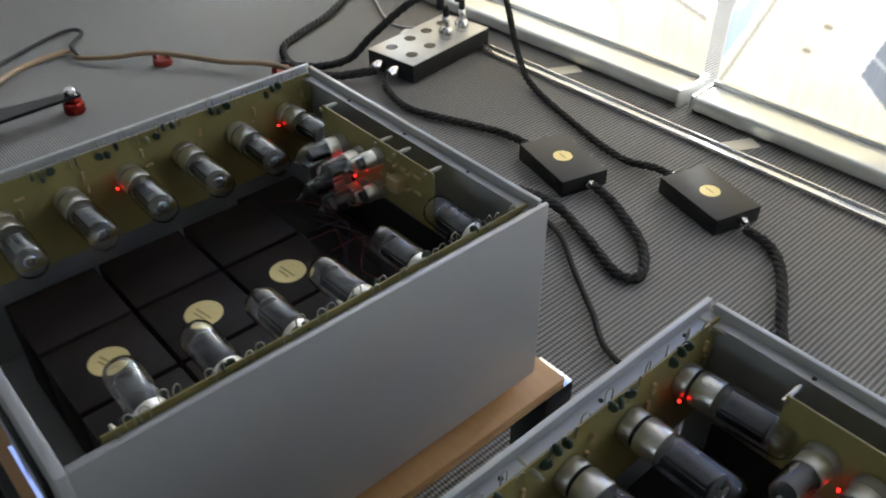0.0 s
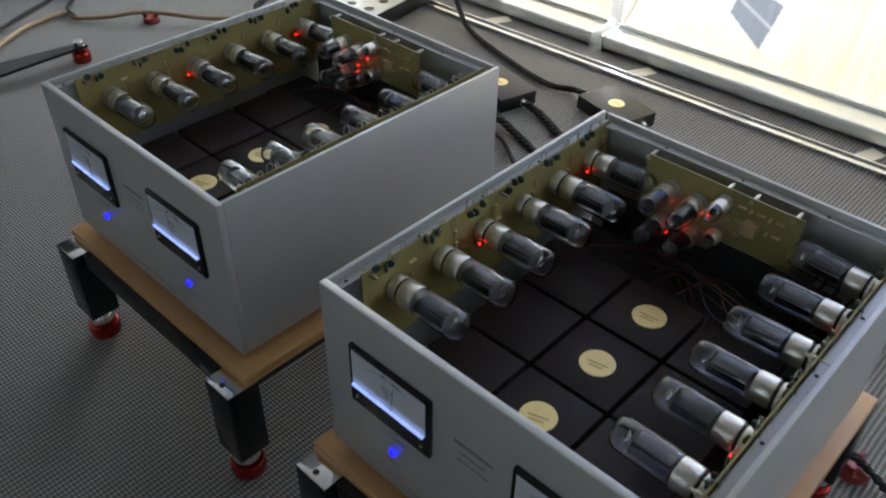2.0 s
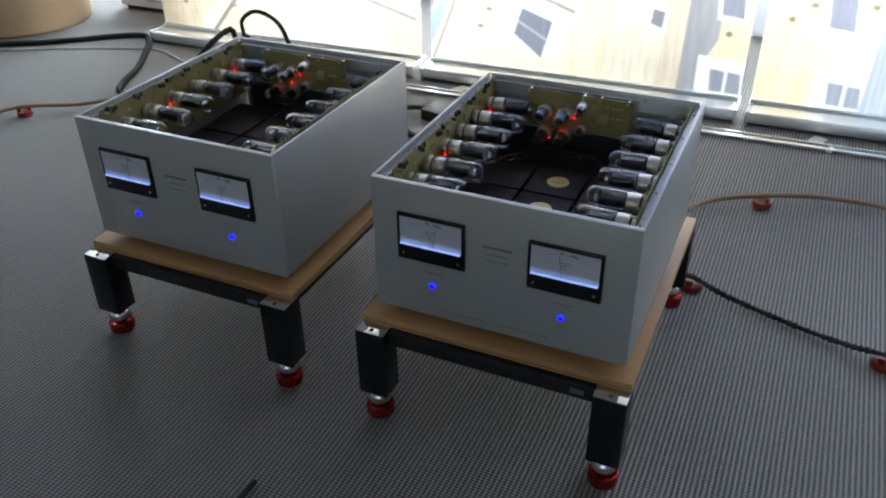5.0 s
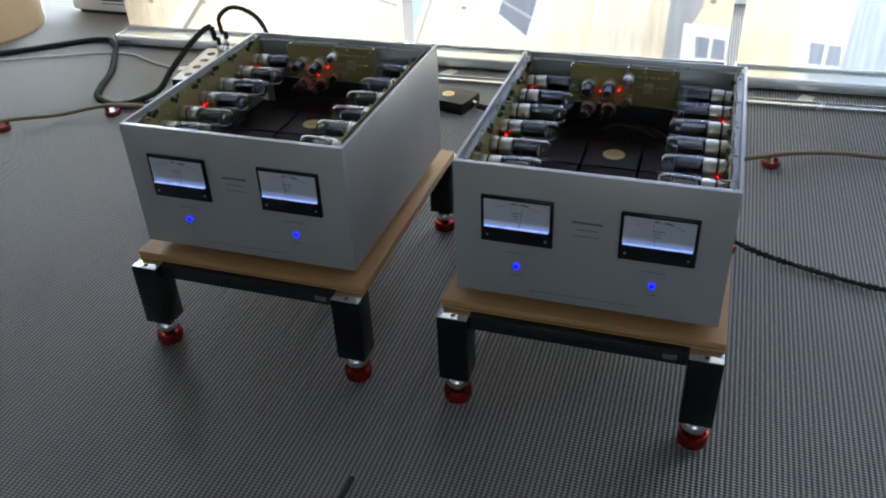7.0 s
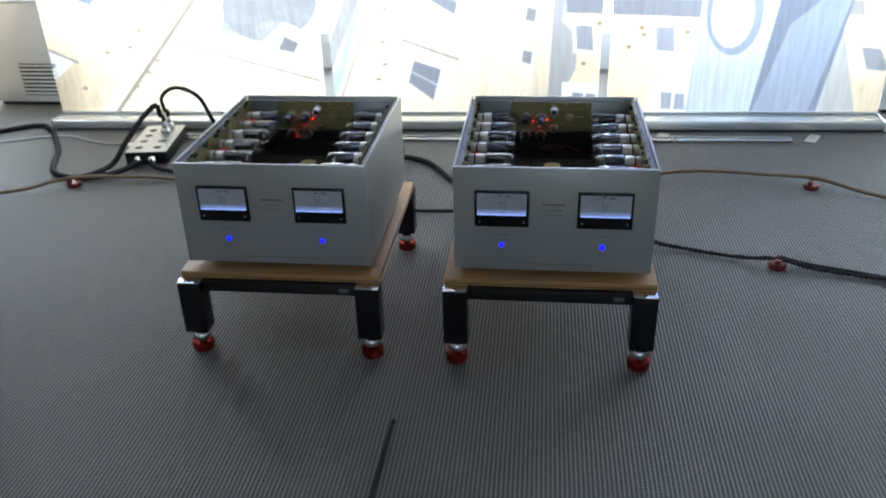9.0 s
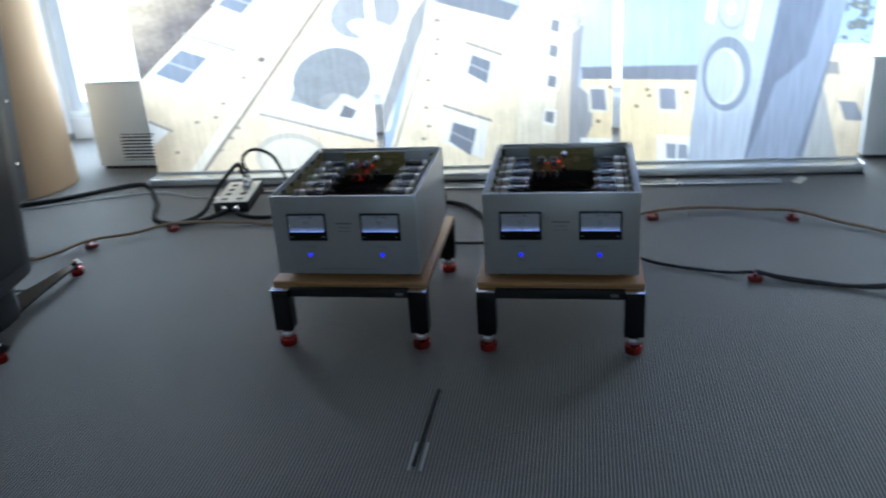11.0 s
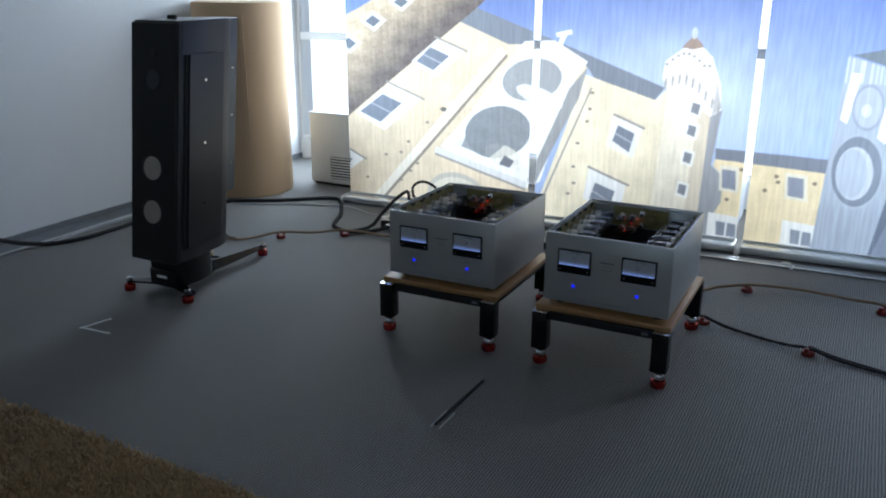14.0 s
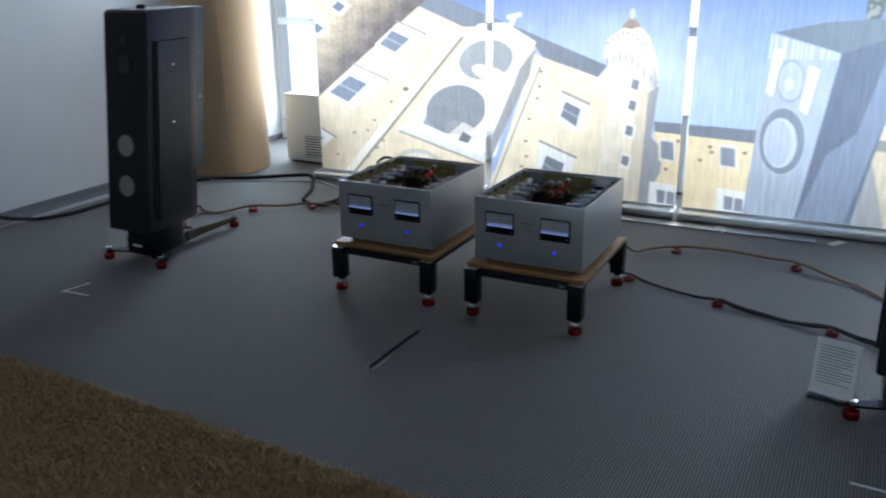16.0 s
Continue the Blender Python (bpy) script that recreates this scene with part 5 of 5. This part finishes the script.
cable("mains_cable", "black braided mains cable looped beside the amplifier", CABLE_BLACK, [(-0.652, 1.233, 0.022), (-0.606, 1.232, Z), (-0.542, 1.203, Z), (-0.451, 1.15, Z), (-0.398, 1.077, Z), (-0.427, 1.043, Z), (-0.547, 1.088, Z), (-0.658, 1.106, 0.03), (-0.71, 0.995, 0.10), (-0.6, 0.7, 0.298), (-0.532, 0.6, 0.348), (-0.532, 0.568, 0.350)], 0.0115, 3, 0.06)
cable("mains_cable", "black braided mains cable running behind the amplifier", CABLE_BLACK, [(-0.34, 1.341, 0.022), (-0.287, 1.343, Z), (-0.237, 1.305, Z), (-0.182, 1.225, Z), (-0.118, 1.119, Z), (0.002, 0.986, 0.03), (0.126, 0.71, 0.248), (0.158, 0.6, 0.348), (0.16, 0.568, 0.350)], 0.0115, 3, 0.06)
cable("signal_cable", "thin black signal cable between the amplifiers", CABLE_BLACK, [(-0.53, 0.568, 0.328), (-0.6, 0.68, 0.248), (-0.689, 0.985, 0.05), (-0.669, 1.066, Z), (-0.588, 1.053, Z), (-0.481, 0.982, Z), (-0.388, 0.923, Z), (-0.296, 0.864, Z), (-0.126, 0.854, Z), (0.081, 0.824, 0.05), (0.22, 0.63, 0.298), (0.24, 0.568, 0.350)], 0.006)
cable("signal_cable", "twisted black cable running from amplifier to loudspeaker", CABLE_BLACK, [(0.33, 0.568, 0.350), (0.34, 0.6, 0.328), (0.376, 0.721, 0.08), (0.437, 0.693, 0.03), (0.507, 0.669, 0.030), (0.597, 0.642, 0.014), (0.758, 0.591, 0.010), (0.859, 0.558, 0.016), (0.934, 0.53, 0.030), (1.03, 0.507, 0.014), (1.16, 0.475, 0.010), (1.301, 0.439, 0.016), (1.402, 0.416, 0.030), (1.502, 0.389, 0.014), (1.622, 0.302, 0.03), (1.661, 0.173, 0.09)], 0.0085, 2, 0.032)
cable("signal_cable", "thin black cable beside the twisted one", CABLE_BLACK, [(0.934, 0.55, 0.030), (1.02, 0.537, 0.012), (1.13, 0.51, 0.007), (1.251, 0.468, 0.010), (1.392, 0.436, 0.030), (1.492, 0.418, 0.014), (1.653, 0.322, 0.03), (1.692, 0.174, 0.09)], 0.005)
cable("speaker_cable", "tan loudspeaker cable carried on red risers", CABLE_TAN, [(-0.53, 0.568, 0.328), (-0.534, 0.622, 0.248), (-0.661, 0.827, 0.05), (-0.831, 0.942, Z), (-1.011, 1.038, Z), (-1.172, 1.084, Z), (-1.368, 1.085, 0.02), (-1.596, 1.023, 0.038), (-1.752, 0.936, 0.024), (-1.899, 0.813, 0.038), (-1.996, 0.717, 0.02), (-2.078, 0.651, Z), (-2.138, 0.644, Z), (-2.119, 0.499, Z), (-1.95, 0.31, 0.04), (-1.83, 0.177, 0.10)], 0.0075)
cable("speaker_cable", "tan loudspeaker cable carried on red risers", CABLE_TAN, [(0.36, 0.568, 0.328), (0.396, 0.661, 0.248), (0.425, 0.996, 0.04), (0.487, 1.114, 0.02), (0.616, 1.16, 0.038), (0.75, 1.236, 0.024), (0.892, 1.254, 0.02), (1.053, 1.22, 0.024), (1.21, 1.159, 0.038), (1.354, 1.085, 0.02), (1.504, 0.992, Z), (1.653, 0.802, Z), (1.721, 0.541, 0.03), (1.708, 0.201, 0.10)], 0.0075)
cable("speaker_cable", "thin black cable end by the loudspeaker foot", CABLE_BLACK, [(-2.078, 0.651, 0.016), (-2.158, 0.664, 0.016), (-2.244, 0.73, Z), (-2.285, 0.689, Z), (-2.2, 0.497, Z), (-1.97, 0.261, 0.05), (-1.77, 0.159, 0.10)], 0.006)
cable("speaker_cable", "pale thin cable lying along the carpet", DUCT, [(-2.985, 0.02, 0.006), (-2.97, 0.15, 0.006), (-2.985, 0.35, 0.006), (-2.97, 0.68, 0.006), (-2.88, 1.209, 0.006), (-2.545, 1.324, 0.006), (-2.191, 1.488, 0.006), (-1.938, 1.571, 0.006), (-1.737, 1.498, 0.006), (-1.646, 1.481, 0.006), (-1.565, 1.551, 0.006)], 0.004)
tagged(part("paper_scrap", block(-0.04, -0.018, 0, 0.04, 0.018, 0.002, bevel=0.0005), PAPER, at=pose(-1.582, 1.493, 0.0005, 0, 0, 25)), "crumpled scrap of white paper on the carpet", "paper")


def make_riser(x, y, turn):
    r = thing("cable_riser", pose(x, y, 0, 0, 0, turn), "small red cable riser standing on the carpet", "cable riser", "cable risers")
    part("base", turned([(0, 0), (0.025, 0), (0.027, 0.003), (0.027, 0.013), (0.0245, 0.018), (0.0, 0.018)], 22), RED_PLASTIC, r)
    for s in (-1, 1):
        part("cradle", extrude_outline([(0.011, s * 0.004 - 0.004), (0.023, s * 0.004 - 0.004), (0.023, s * 0.004 + 0.004), (0.011, s * 0.004 + 0.004)] if s > 0 else [(-0.023, -0.008), (-0.011, -0.008), (-0.011, 0.008), (-0.023, 0.008)], 0.016, 0.034, bevel=0.002), RED_PLASTIC, r)
    return r


first = make_riser(-1.601, 1.029, 60)
for x, y, turn in ((-1.901, 0.824, 45), (0.613, 1.165, -60), (1.197, 1.149, 60), (0.934, 0.53, 70), (0.502, 0.667, 80), (1.402, 0.416, 70)):
    copy_thing(first, pose(x, y, 0, 0, 0, turn))


# ---- leaflet in a clear stand ----
holder = thing("leaflet_stand", pose(1.43, -0.15, 0, 0, 0, -11), "white leaflet in a clear acrylic stand", "leaflet stand")
leaf = part("leaflet", block(-0.072, -0.0005, 0.012, 0.072, 0.0005, 0.215), THIN_PAPER, holder, "white printed sheet", smooth=False, at=pose(0, 0, 0, -6, 0, 0))
rnd = random.Random(6)
ink = bmesh.new()
for k in range(13):
    z = 0.188 - 0.011 * k
    box(ink, -0.058, -0.0009, z, 0.058 - (0.05 * rnd.random() if k % 4 == 3 else 0.006 * rnd.random()), -0.0004, z + 0.0028)
part("print_line", ink, PAPER_INK, leaf, "lines of unreadable print", smooth=False)
acr = part("acrylic_back", block(-0.074, 0.001, 0.004, 0.074, 0.003, 0.218, bevel=0.0005), CLEAR, holder, "clear acrylic sheet", at=pose(0, 0, 0, -6, 0, 0))
part("acrylic_foot", block(-0.074, -0.03, 0.0, 0.074, 0.05, 0.003, bevel=0.0006), CLEAR, holder)
